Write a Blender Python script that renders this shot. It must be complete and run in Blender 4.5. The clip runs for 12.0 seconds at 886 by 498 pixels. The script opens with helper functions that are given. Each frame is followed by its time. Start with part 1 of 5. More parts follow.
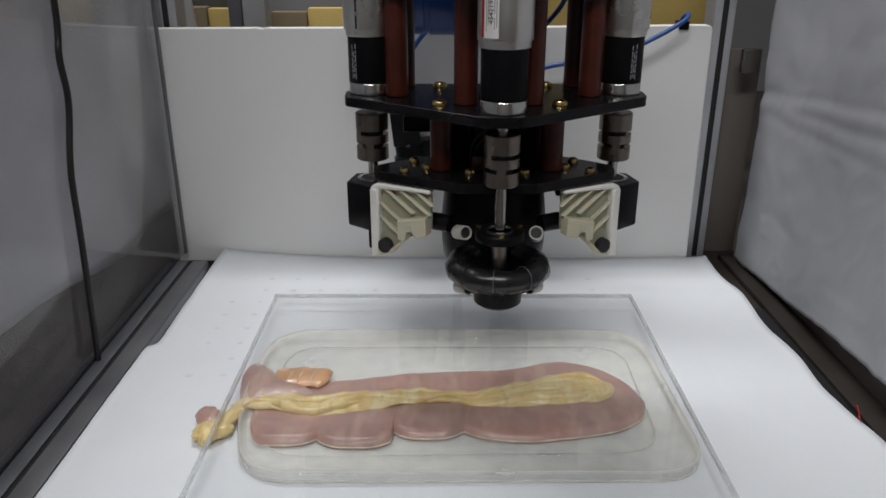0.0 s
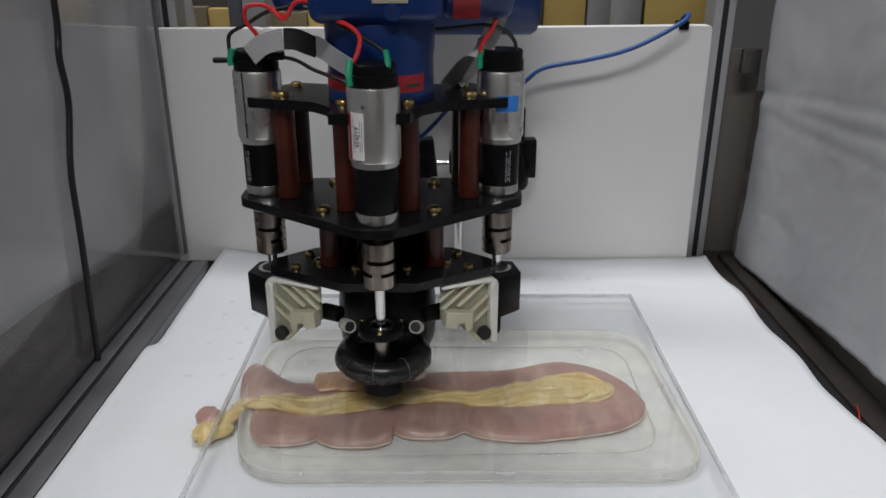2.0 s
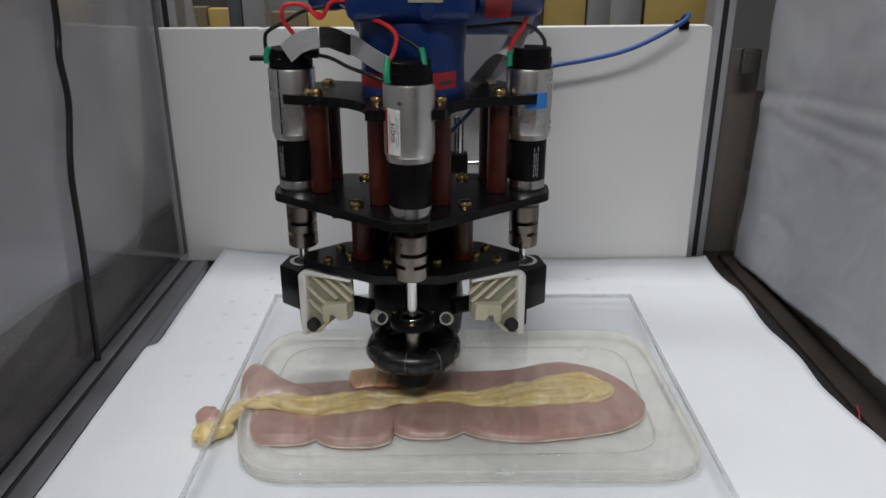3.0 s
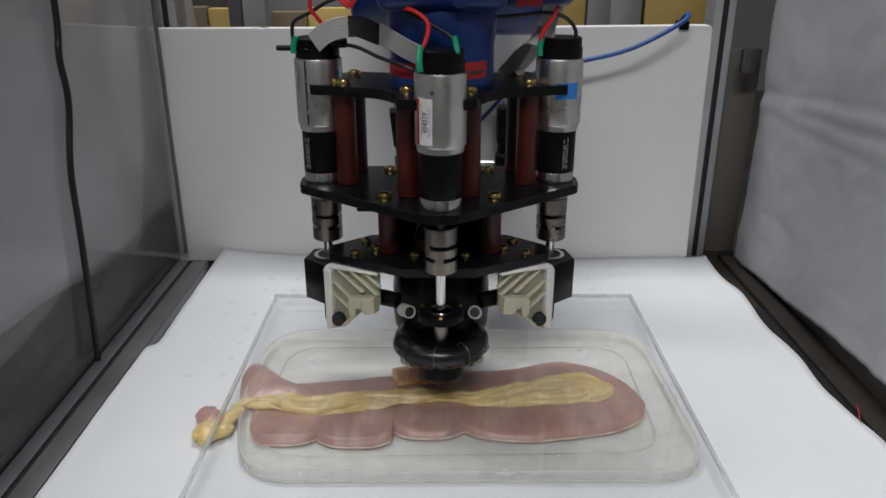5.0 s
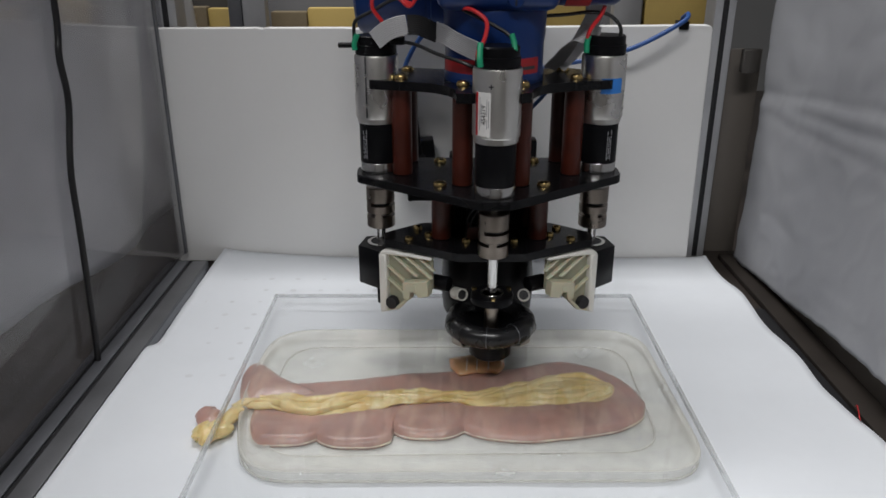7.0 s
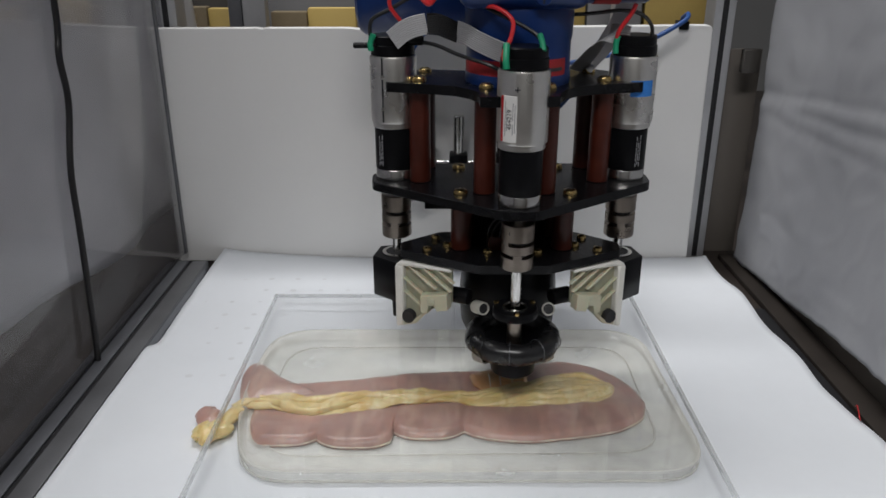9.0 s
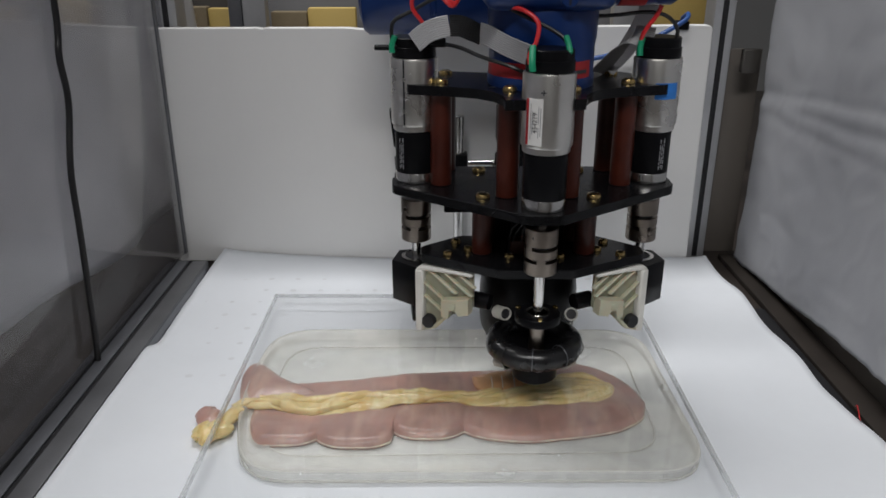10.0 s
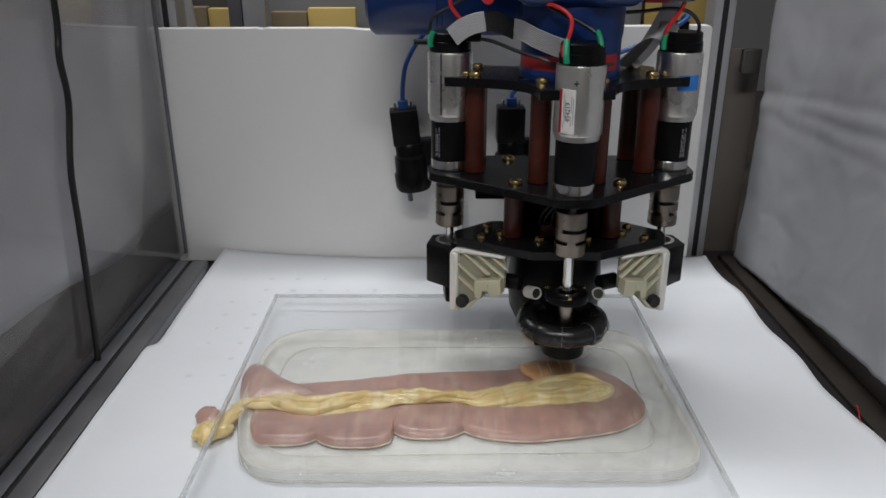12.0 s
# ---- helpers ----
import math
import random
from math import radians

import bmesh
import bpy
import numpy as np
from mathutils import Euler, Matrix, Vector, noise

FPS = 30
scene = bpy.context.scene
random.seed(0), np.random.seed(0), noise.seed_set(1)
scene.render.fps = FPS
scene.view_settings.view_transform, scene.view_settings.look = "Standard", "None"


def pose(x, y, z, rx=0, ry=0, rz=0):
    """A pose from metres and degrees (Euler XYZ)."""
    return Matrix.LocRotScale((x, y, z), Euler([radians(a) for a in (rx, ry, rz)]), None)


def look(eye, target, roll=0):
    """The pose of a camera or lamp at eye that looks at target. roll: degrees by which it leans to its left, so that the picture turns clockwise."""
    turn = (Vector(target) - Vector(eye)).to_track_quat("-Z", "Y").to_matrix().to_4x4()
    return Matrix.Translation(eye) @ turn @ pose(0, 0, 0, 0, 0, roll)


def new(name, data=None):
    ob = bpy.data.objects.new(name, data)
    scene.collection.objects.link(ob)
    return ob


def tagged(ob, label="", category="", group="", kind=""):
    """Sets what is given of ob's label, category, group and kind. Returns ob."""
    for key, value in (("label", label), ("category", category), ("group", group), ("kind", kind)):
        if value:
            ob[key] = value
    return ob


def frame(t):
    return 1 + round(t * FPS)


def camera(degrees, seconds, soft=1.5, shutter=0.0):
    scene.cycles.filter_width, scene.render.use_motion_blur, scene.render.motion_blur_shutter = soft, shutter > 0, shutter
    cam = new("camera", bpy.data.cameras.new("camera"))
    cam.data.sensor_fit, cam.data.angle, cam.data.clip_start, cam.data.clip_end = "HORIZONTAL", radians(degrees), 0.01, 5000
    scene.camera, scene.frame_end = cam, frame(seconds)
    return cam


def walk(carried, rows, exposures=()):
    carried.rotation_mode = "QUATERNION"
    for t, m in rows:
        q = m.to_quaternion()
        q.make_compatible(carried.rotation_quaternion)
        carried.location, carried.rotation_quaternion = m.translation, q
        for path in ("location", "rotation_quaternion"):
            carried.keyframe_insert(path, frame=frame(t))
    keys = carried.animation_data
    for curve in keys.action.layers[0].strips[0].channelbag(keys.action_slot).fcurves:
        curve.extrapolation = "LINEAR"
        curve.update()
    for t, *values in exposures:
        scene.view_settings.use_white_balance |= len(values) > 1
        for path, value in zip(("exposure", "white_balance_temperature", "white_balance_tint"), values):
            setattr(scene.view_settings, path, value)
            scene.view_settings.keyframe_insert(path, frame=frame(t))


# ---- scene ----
cam = camera(59.97, 12.0, soft=1.6)
EYE = pose(0, 0, 0.300, 90 - 21.8, 0, 0)
walk(cam, [(0, EYE), (12, EYE)])

# ---- light ----
world = bpy.data.worlds.new("world")
world.use_nodes = True
scene.world = world
world.node_tree.nodes["Background"].inputs[0].default_value = (0.60, 0.68, 0.80, 1)
world.node_tree.nodes["Background"].inputs[1].default_value = 0.25
scene.view_settings.exposure = 0.0


def area_lamp(name, m, sx, sy, watts, colour):
    d = bpy.data.lights.new(name, "AREA")
    d.shape, d.size, d.size_y, d.energy, d.color = "RECTANGLE", sx, sy, watts, colour
    ob = new(name, d)
    ob.matrix_world = m
    return ob


CEILING_LAMPS = ((-0.38, 0.92, 23.0), (-0.14, -0.85, 23.5))
for lamp_x, lamp_y, watts in CEILING_LAMPS:
    area_lamp("ceiling_tube_light", look((lamp_x, lamp_y, 1.69), (lamp_x, lamp_y, 0)), 1.2, 0.28, watts, (0.985, 0.975, 0.975))


# ---- materials ----
def mat(name, rgb, rough=0.5, metal=0.0, vary=0.12, size=40.0, bump=0.05, fine=400.0, coat=0.0, sss=0.0, spec=0.5):
    m = bpy.data.materials.new(name)
    m.use_nodes = True
    nt = m.node_tree
    b = nt.nodes["Principled BSDF"]
    b.inputs["Metallic"].default_value = metal
    b.inputs["Specular IOR Level"].default_value = spec
    tc = nt.nodes.new("ShaderNodeTexCoord")
    n1 = nt.nodes.new("ShaderNodeTexNoise")
    n1.inputs["Scale"].default_value, n1.inputs["Detail"].default_value = size, 6
    n2 = nt.nodes.new("ShaderNodeTexNoise")
    n2.inputs["Scale"].default_value, n2.inputs["Detail"].default_value = fine, 3
    nt.links.new(tc.outputs["Object"], n1.inputs["Vector"])
    nt.links.new(tc.outputs["Object"], n2.inputs["Vector"])
    mix = nt.nodes.new("ShaderNodeMix")
    mix.data_type = "RGBA"
    mix.inputs[6].default_value = (*[c * (1 - vary) for c in rgb], 1)
    mix.inputs[7].default_value = (*[min(1, c * (1 + vary)) for c in rgb], 1)
    add = nt.nodes.new("ShaderNodeMath")
    add.operation = "MULTIPLY_ADD"
    nt.links.new(n2.outputs["Fac"], add.inputs[0])
    add.inputs[1].default_value = 0.35
    sub = nt.nodes.new("ShaderNodeMapRange")
    sub.inputs[1].default_value, sub.inputs[2].default_value = 0.32, 0.68
    sub.inputs[3].default_value, sub.inputs[4].default_value = -0.17, 0.83
    nt.links.new(n1.outputs["Fac"], sub.inputs[0])
    nt.links.new(sub.outputs[0], add.inputs[2])
    nt.links.new(add.outputs[0], mix.inputs[0])
    nt.links.new(mix.outputs[2], b.inputs["Base Color"])
    r = nt.nodes.new("ShaderNodeMapRange")
    r.inputs[3].default_value, r.inputs[4].default_value = max(0.02, rough - 0.08), min(1, rough + 0.08)
    nt.links.new(n1.outputs["Fac"], r.inputs[0])
    nt.links.new(r.outputs[0], b.inputs["Roughness"])
    if bump:
        bp = nt.nodes.new("ShaderNodeBump")
        bp.inputs["Strength"].default_value, bp.inputs["Distance"].default_value = bump, 0.001
        nt.links.new(n2.outputs["Fac"], bp.inputs["Height"])
        nt.links.new(bp.outputs[0], b.inputs["Normal"])
    if coat:
        b.inputs["Coat Weight"].default_value, b.inputs["Coat Roughness"].default_value = coat, 0.06
    if sss:
        b.inputs["Subsurface Weight"].default_value, b.inputs["Subsurface Scale"].default_value = sss, 0.006
        b.inputs["Subsurface Radius"].default_value = (1.0, 0.4, 0.25)
    return m


def clear_mat(name, rgb, rough, cloud, cloud_rgb, gloss=0.04, glow_through=0.5):
    """Clear plastic: glass that lets light straight through, with a share of milky surface."""
    m = bpy.data.materials.new(name)
    m.use_nodes = True
    nt = m.node_tree
    out = nt.nodes["Material Output"]
    nt.nodes.remove(nt.nodes["Principled BSDF"])
    tr = nt.nodes.new("ShaderNodeBsdfTransparent")
    tr.inputs[0].default_value = (*rgb, 1)
    gl = nt.nodes.new("ShaderNodeBsdfGlossy")
    gl.inputs["Roughness"].default_value = rough
    lw = nt.nodes.new("ShaderNodeLayerWeight")
    lw.inputs[0].default_value = 0.5
    pw = nt.nodes.new("ShaderNodeMath")
    pw.operation = "POWER"
    pw.inputs[1].default_value = 5.0
    nt.links.new(lw.outputs["Facing"], pw.inputs[0])
    fr = nt.nodes.new("ShaderNodeMath")
    fr.operation = "MULTIPLY_ADD"
    fr.inputs[1].default_value, fr.inputs[2].default_value = 0.9, gloss
    nt.links.new(pw.outputs[0], fr.inputs[0])
    m1 = nt.nodes.new("ShaderNodeMixShader")
    nt.links.new(fr.outputs[0], m1.inputs[0])
    nt.links.new(tr.outputs[0], m1.inputs[1])
    nt.links.new(gl.outputs[0], m1.inputs[2])
    df = nt.nodes.new("ShaderNodeBsdfDiffuse")
    df.inputs[0].default_value = (*cloud_rgb, 1)
    m2 = nt.nodes.new("ShaderNodeMixShader")
    tc = nt.nodes.new("ShaderNodeTexCoord")
    n = nt.nodes.new("ShaderNodeTexNoise")
    n.inputs["Scale"].default_value, n.inputs["Detail"].default_value = 25, 5
    nt.links.new(tc.outputs["Object"], n.inputs["Vector"])
    mr = nt.nodes.new("ShaderNodeMapRange")
    mr.inputs[1].default_value, mr.inputs[2].default_value = 0.3, 0.7
    mr.inputs[3].default_value, mr.inputs[4].default_value = cloud * 0.6, cloud * 1.4
    nt.links.new(n.outputs["Fac"], mr.inputs[0])
    nt.links.new(mr.outputs[0], m2.inputs[0])
    nt.links.new(m1.outputs[0], m2.inputs[1])
    tl = nt.nodes.new("ShaderNodeBsdfTranslucent")
    tl.inputs[0].default_value = (*cloud_rgb, 1)
    m3 = nt.nodes.new("ShaderNodeMixShader")
    m3.inputs[0].default_value = glow_through
    nt.links.new(df.outputs[0], m3.inputs[1])
    nt.links.new(tl.outputs[0], m3.inputs[2])
    nt.links.new(m3.outputs[0], m2.inputs[2])
    nt.links.new(m2.outputs[0], out.inputs[0])
    return m


M_PAPER = mat("white_paper", (0.785, 0.815, 0.85), 0.8, vary=0.03, size=9, bump=0.10, fine=120)
M_BOARD = mat("white_foam_board", (0.76, 0.757, 0.745), 0.6, vary=0.03, size=6, bump=0.04, fine=200)
M_ALU = mat("anodised_aluminium", (0.46, 0.465, 0.48), 0.45, 0.45, 0.1, 30, 0.02)
M_ALUD = mat("dark_aluminium", (0.16, 0.165, 0.18), 0.45, 0.6, 0.12, 30, 0.02)
M_RAIL = mat("worn_rail_aluminium", (0.16, 0.162, 0.17), 0.5, 0.5, 0.15, 25, 0.03)
M_RAILBR = mat("dark_brown_rail", (0.032, 0.026, 0.022), 0.65, vary=0.25, size=18, spec=0.25)
M_GROOVE = mat("black_rubber", (0.012, 0.012, 0.014), 0.6)
M_TABLE = mat("dark_bench_top", (0.035, 0.028, 0.024), 0.45, vary=0.3, size=12)
M_PANELR = mat("brown_tinted_acrylic", (0.130, 0.115, 0.100), 0.45, vary=0.12, size=4, bump=0.01, fine=30)
M_CLOTH = mat("hung_white_sheet", (0.35, 0.355, 0.375), 0.85, vary=0.04, size=9, bump=0.15, fine=90)
M_BLACKPL = mat("black_plastic", (0.005, 0.005, 0.006), 0.36, vary=0.25, size=60, spec=0.14)
M_PLATE = mat("black_machined_plate", (0.006, 0.006, 0.007), 0.24, spec=0.22, vary=0.25, size=50, bump=0.06, fine=900)
M_SATIN = mat("nickel_motor_can", (0.82, 0.80, 0.76), 0.29, 1.0, 0.08, 30, 0.02, 500)
M_STEEL = mat("polished_steel", (0.66, 0.65, 0.63), 0.16, 1.0, 0.08, 40, 0.01)
M_COUPL = mat("coupling_steel", (0.29, 0.25, 0.215), 0.30, 1.0, 0.15, 60, 0.03)
M_GEAR = mat("black_gearbox", (0.005, 0.005, 0.006), 0.34, spec=0.12, vary=0.2)
M_TUBE = mat("red_brown_phenolic_tube", (0.056, 0.0105, 0.0055), 0.32, vary=0.25, size=60, bump=0.04, fine=500)
M_BRASS = mat("brass_screw", (0.62, 0.45, 0.19), 0.26, 1.0, 0.15, 200, 0.02)
M_RESIN = mat("cream_printed_resin", (0.52, 0.50, 0.37), 0.42, vary=0.06, size=40, bump=0.08, fine=700, sss=0.25)
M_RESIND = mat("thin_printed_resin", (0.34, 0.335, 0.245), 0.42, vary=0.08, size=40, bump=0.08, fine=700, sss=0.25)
M_WHITEPL = mat("white_plastic", (0.72, 0.71, 0.66), 0.4, vary=0.08)
M_ROLLER = mat("dull_white_roller", (0.42, 0.41, 0.37), 0.45, vary=0.12, size=90)
M_HOSE = mat("black_rubber_hose", (0.010, 0.010, 0.011), 0.28, vary=0.2, size=80, bump=0.04, fine=500)
M_BLUE = mat("blue_painted_casting", (0.006, 0.028, 0.130), 0.34, vary=0.18, size=25, bump=0.05, fine=300, coat=0.08, spec=0.35)
M_CABLEB = mat("blue_cable", (0.02, 0.08, 0.28), 0.4)
M_RED = mat("red_wire", (0.62, 0.025, 0.03), 0.38)
M_REDTAPE = mat("red_tape", (0.36, 0.016, 0.02), 0.5, vary=0.25, size=90)
M_BLUETAPE = mat("blue_tape", (0.03, 0.20, 0.62), 0.6, vary=0.1, size=90)
M_GREEN = mat("green_heat_shrink", (0.01, 0.30, 0.15), 0.45)
M_BLKWIRE = mat("black_wire", (0.012, 0.012, 0.013), 0.4)
M_RIBBON = mat("grey_ribbon", (0.40, 0.40, 0.41), 0.45, vary=0.06)
M_LABELW = mat("white_label", (0.74, 0.73, 0.71), 0.5, vary=0.03)
M_INK = mat("dark_ink", (0.04, 0.04, 0.045), 0.6)
M_LIGHTINK = mat("pale_ink", (0.30, 0.30, 0.32), 0.6)
M_PLATEW = mat("aged_name_plate", (0.42, 0.40, 0.33), 0.4)
M_BROWNPLY = mat("dusty_brown_plywood", (0.15, 0.115, 0.065), 0.65, vary=0.3, size=10)
M_YELLOW = mat("yellow_plywood", (0.46, 0.33, 0.10), 0.6, vary=0.2, size=8)
M_GREYBOX = mat("grey_cabinet", (0.24, 0.24, 0.25), 0.55, vary=0.15, size=5)
M_DARKBOX = mat("dark_cabinet", (0.06, 0.055, 0.05), 0.55, vary=0.2, size=5)
M_WALL = mat("room_wall_paint", (0.26, 0.26, 0.26), 0.9, vary=0.04, size=2)
M_FLOOR = mat("grey_vinyl_floor", (0.22, 0.22, 0.22), 0.6, vary=0.1, size=3)
M_PANEL = clear_mat("clear_side_panel", (0.90, 0.90, 0.91), 0.06, 0.06, (0.42, 0.42, 0.44), 0.03)
M_SHEETL = mat("grey_hung_sheet", (0.70, 0.70, 0.72), 0.85, vary=0.07, size=7, bump=0.15, fine=90)
M_SHEET = clear_mat("clear_acrylic", (0.997, 0.998, 0.998), 0.02, 0.008, (0.80, 0.82, 0.84), 0.035)
M_EDGE = clear_mat("acrylic_cut_edge", (0.93, 0.94, 0.94), 0.15, 0.32, (0.80, 0.81, 0.81))
M_TRAY = clear_mat("milky_clear_plastic", (0.995, 0.992, 0.97), 0.14, 0.36, (0.99, 0.975, 0.90), 0.02, 0.15)
M_TRAYWALL = clear_mat("clear_tray_wall", (0.98, 0.98, 0.965), 0.08, 0.32, (0.97, 0.96, 0.92), 0.04, 0.3)
M_RIM = clear_mat("milky_tray_rim", (0.97, 0.965, 0.95), 0.08, 0.45, (0.97, 0.96, 0.92), 0.05, 0.3)


def wet_mat(name, tones, rough, coat, bump=0.3):
    """Wet tissue: three tones in patches of two sizes, fine wrinkles across."""
    m = mat(name, tones[0], rough, vary=0.10, size=120, bump=bump, fine=420, coat=coat, sss=0.2)
    nt = m.node_tree
    b = nt.nodes["Principled BSDF"]
    base = b.inputs["Base Color"].links[0].from_socket
    tc = nt.nodes.new("ShaderNodeTexCoord")
    for tone, size, lo, hi, stretch in ((tones[1], 24, 0.42, 0.60, (1, 1, 1)), (tones[2], 48, 0.50, 0.66, (1.6, 0.6, 1)), (tones[1], 170, 0.54, 0.70, (1.6, 0.35, 1))):
        mp = nt.nodes.new("ShaderNodeMapping")
        mp.inputs["Scale"].default_value = stretch
        nt.links.new(tc.outputs["Object"], mp.inputs["Vector"])
        n = nt.nodes.new("ShaderNodeTexNoise")
        n.inputs["Scale"].default_value, n.inputs["Detail"].default_value = size, 5
        nt.links.new(mp.outputs[0], n.inputs["Vector"])
        r = nt.nodes.new("ShaderNodeMapRange")
        r.inputs[1].default_value, r.inputs[2].default_value, r.inputs[4].default_value = lo, hi, 0.75
        nt.links.new(n.outputs["Fac"], r.inputs[0])
        mx = nt.nodes.new("ShaderNodeMix")
        mx.data_type = "RGBA"
        nt.links.new(r.outputs[0], mx.inputs[0])
        nt.links.new(base, mx.inputs[6])
        mx.inputs[7].default_value = (*tone, 1)
        base = mx.outputs[2]
    nt.links.new(base, b.inputs["Base Color"])
    return m


M_WET = wet_mat("wet_gut_wall", ((0.51, 0.305, 0.255), (0.39, 0.255, 0.225), (0.58, 0.40, 0.33)), 0.36, 0.14)
M_FAT = wet_mat("wet_yellow_fat", ((0.82, 0.65, 0.31), (0.66, 0.46, 0.16), (0.85, 0.73, 0.44)), 0.30, 0.28, 0.10)
M_LIP = mat("pale_membrane", (0.78, 0.68, 0.56), 0.16, vary=0.15, size=70, bump=0.1, coat=0.9, sss=0.2)
M_MARK = mat("hole_mark", (0.705, 0.725, 0.75), 0.8, vary=0.05)
M_BIT = mat("orange_tissue", (0.70, 0.39, 0.19), 0.26, vary=0.22, size=60, bump=0.2, fine=240, coat=0.5, sss=0.2)


# ---- mesh helpers ----
def finish(bm, material, name, smooth=True):
    bmesh.ops.recalc_face_normals(bm, faces=bm.faces)
    me = bpy.data.meshes.new(name)
    bm.to_mesh(me)
    bm.free()
    me.materials.append(material)
    if smooth:
        for p in me.polygons:
            p.use_smooth = True
        me.set_sharp_from_angle(angle=radians(38))
    return me


def part(name, bm, material, parent=None, label="", smooth=True):
    ob = new(name, finish(bm, material, name, smooth))
    if parent is not None:
        ob.parent = parent
    if label:
        tagged(ob, label)
    return ob


def thing(name, label, category, group="", kind=""):
    return tagged(new(name), label, category, group, kind)


def box(lo, hi, bevel=0.0, bm=None, turn=None, seg=2):
    bm = bm or bmesh.new()
    c = [(a + b) / 2 for a, b in zip(lo, hi)]
    m = Matrix.Translation(c) @ (turn or Matrix()) @ Matrix.Diagonal([b - a for a, b in zip(lo, hi)] + [1])
    made = bmesh.ops.create_cube(bm, size=1, matrix=m)
    if bevel:
        edges = list({e for v in made["verts"] for e in v.link_edges})
        bmesh.ops.bevel(bm, geom=edges, offset=bevel, segments=seg, affect="EDGES", profile=0.5)
    return bm


def lathe(profile, at=(0, 0, 0), axis="z", seg=32, bm=None):
    """Turned solid from rows of (radius, height)."""
    bm = bm or bmesh.new()
    rings = []
    for r, h in profile:
        ring = []
        for k in range(seg):
            a = 2 * math.pi * k / seg
            p = (r * math.cos(a), r * math.sin(a), h)
            if axis == "x":
                p = (p[2], p[0], p[1])
            elif axis == "y":
                p = (p[0], p[2], p[1])
            ring.append(bm.verts.new([i + j for i, j in zip(p, at)]))
        rings.append(ring)
    for a, b in zip(rings, rings[1:]):
        for k in range(seg):
            bm.faces.new((a[k], a[(k + 1) % seg], b[(k + 1) % seg], b[k]))
    bm.faces.new(rings[0])
    bm.faces.new(rings[-1])
    return bm


def rod(r, h0, h1, at=(0, 0, 0), axis="z", edge=0.0006, seg=28, bm=None):
    return lathe([(r - edge, h0), (r, h0 + edge), (r, h1 - edge), (r - edge, h1)], at, axis, seg, bm)


def catmull(points, steps=10):
    pts = [Vector(p) for p in points]
    pts = [pts[0] * 2 - pts[1], *pts, pts[-1] * 2 - pts[-2]]
    out = []
    for i in range(1, len(pts) - 2):
        p0, p1, p2, p3 = pts[i - 1:i + 3]
        for k in range(steps):
            t = k / steps
            out.append(0.5 * (2 * p1 + (p2 - p0) * t + (2 * p0 - 5 * p1 + 4 * p2 - p3) * t * t + (3 * p1 - p0 - 3 * p2 + p3) * t ** 3))
    return out + [pts[-2]]


def sweep(points, radius, seg=10, bm=None, flat=1.0, steps=8, side=None):
    """A round or flat cord along a smooth path. radius: a number or a function of 0..1."""
    bm = bm or bmesh.new()
    path = catmull(points, steps)
    rings, last = [], Vector(side) if side else None
    for i, p in enumerate(path):
        t = (path[min(i + 1, len(path) - 1)] - path[max(i - 1, 0)]).normalized()
        ref = last if last is not None else (Vector((0, 0, 1)) if abs(t.z) < 0.9 else Vector((1, 0, 0)))
        u = (ref - t * ref.dot(t)).normalized()
        last = u
        w = t.cross(u)
        r = radius(i / (len(path) - 1)) if callable(radius) else radius
        rings.append([bm.verts.new(p + u * r * math.cos(2 * math.pi * k / seg) + w * r * (flat(r) if callable(flat) else flat) * math.sin(2 * math.pi * k / seg)) for k in range(seg)])
    for a, b in zip(rings, rings[1:]):
        for k in range(seg):
            bm.faces.new((a[k], a[(k + 1) % seg], b[(k + 1) % seg], b[k]))
    bm.faces.new(rings[0])
    bm.faces.new(rings[-1])
    return bm


def prism(outline, z0, z1, bevel=0.0, bm=None):
    bm = bm or bmesh.new()
    f = bm.faces.new([bm.verts.new((x, y, z0)) for x, y in outline])
    up = bmesh.ops.extrude_face_region(bm, geom=[f])
    vs = [g for g in up["geom"] if isinstance(g, bmesh.types.BMVert)]
    bmesh.ops.translate(bm, verts=vs, vec=(0, 0, z1 - z0))
    if bevel:
        bmesh.ops.recalc_face_normals(bm, faces=bm.faces)
        bmesh.ops.bevel(bm, geom=list(bm.edges), offset=bevel, segments=1, affect="EDGES")
    return bm


def round_outline(corners, r, steps=5):
    """Corners of an outline, each rounded by r (a number, or one for each)."""
    out, n = [], len(corners)
    for i in range(n):
        p, a, b = (Vector(corners[k % n]) for k in (i, i - 1, i + 1))
        rr = r[i] if isinstance(r, (list, tuple)) else r
        d0, d1 = (a - p), (b - p)
        q0, q1 = p + d0.normalized() * min(rr, d0.length * 0.48), p + d1.normalized() * min(rr, d1.length * 0.48)
        for k in range(steps + 1):
            t = k / steps
            out.append(tuple(q0 * (1 - t) ** 2 + p * 2 * t * (1 - t) + q1 * t * t))
    return out


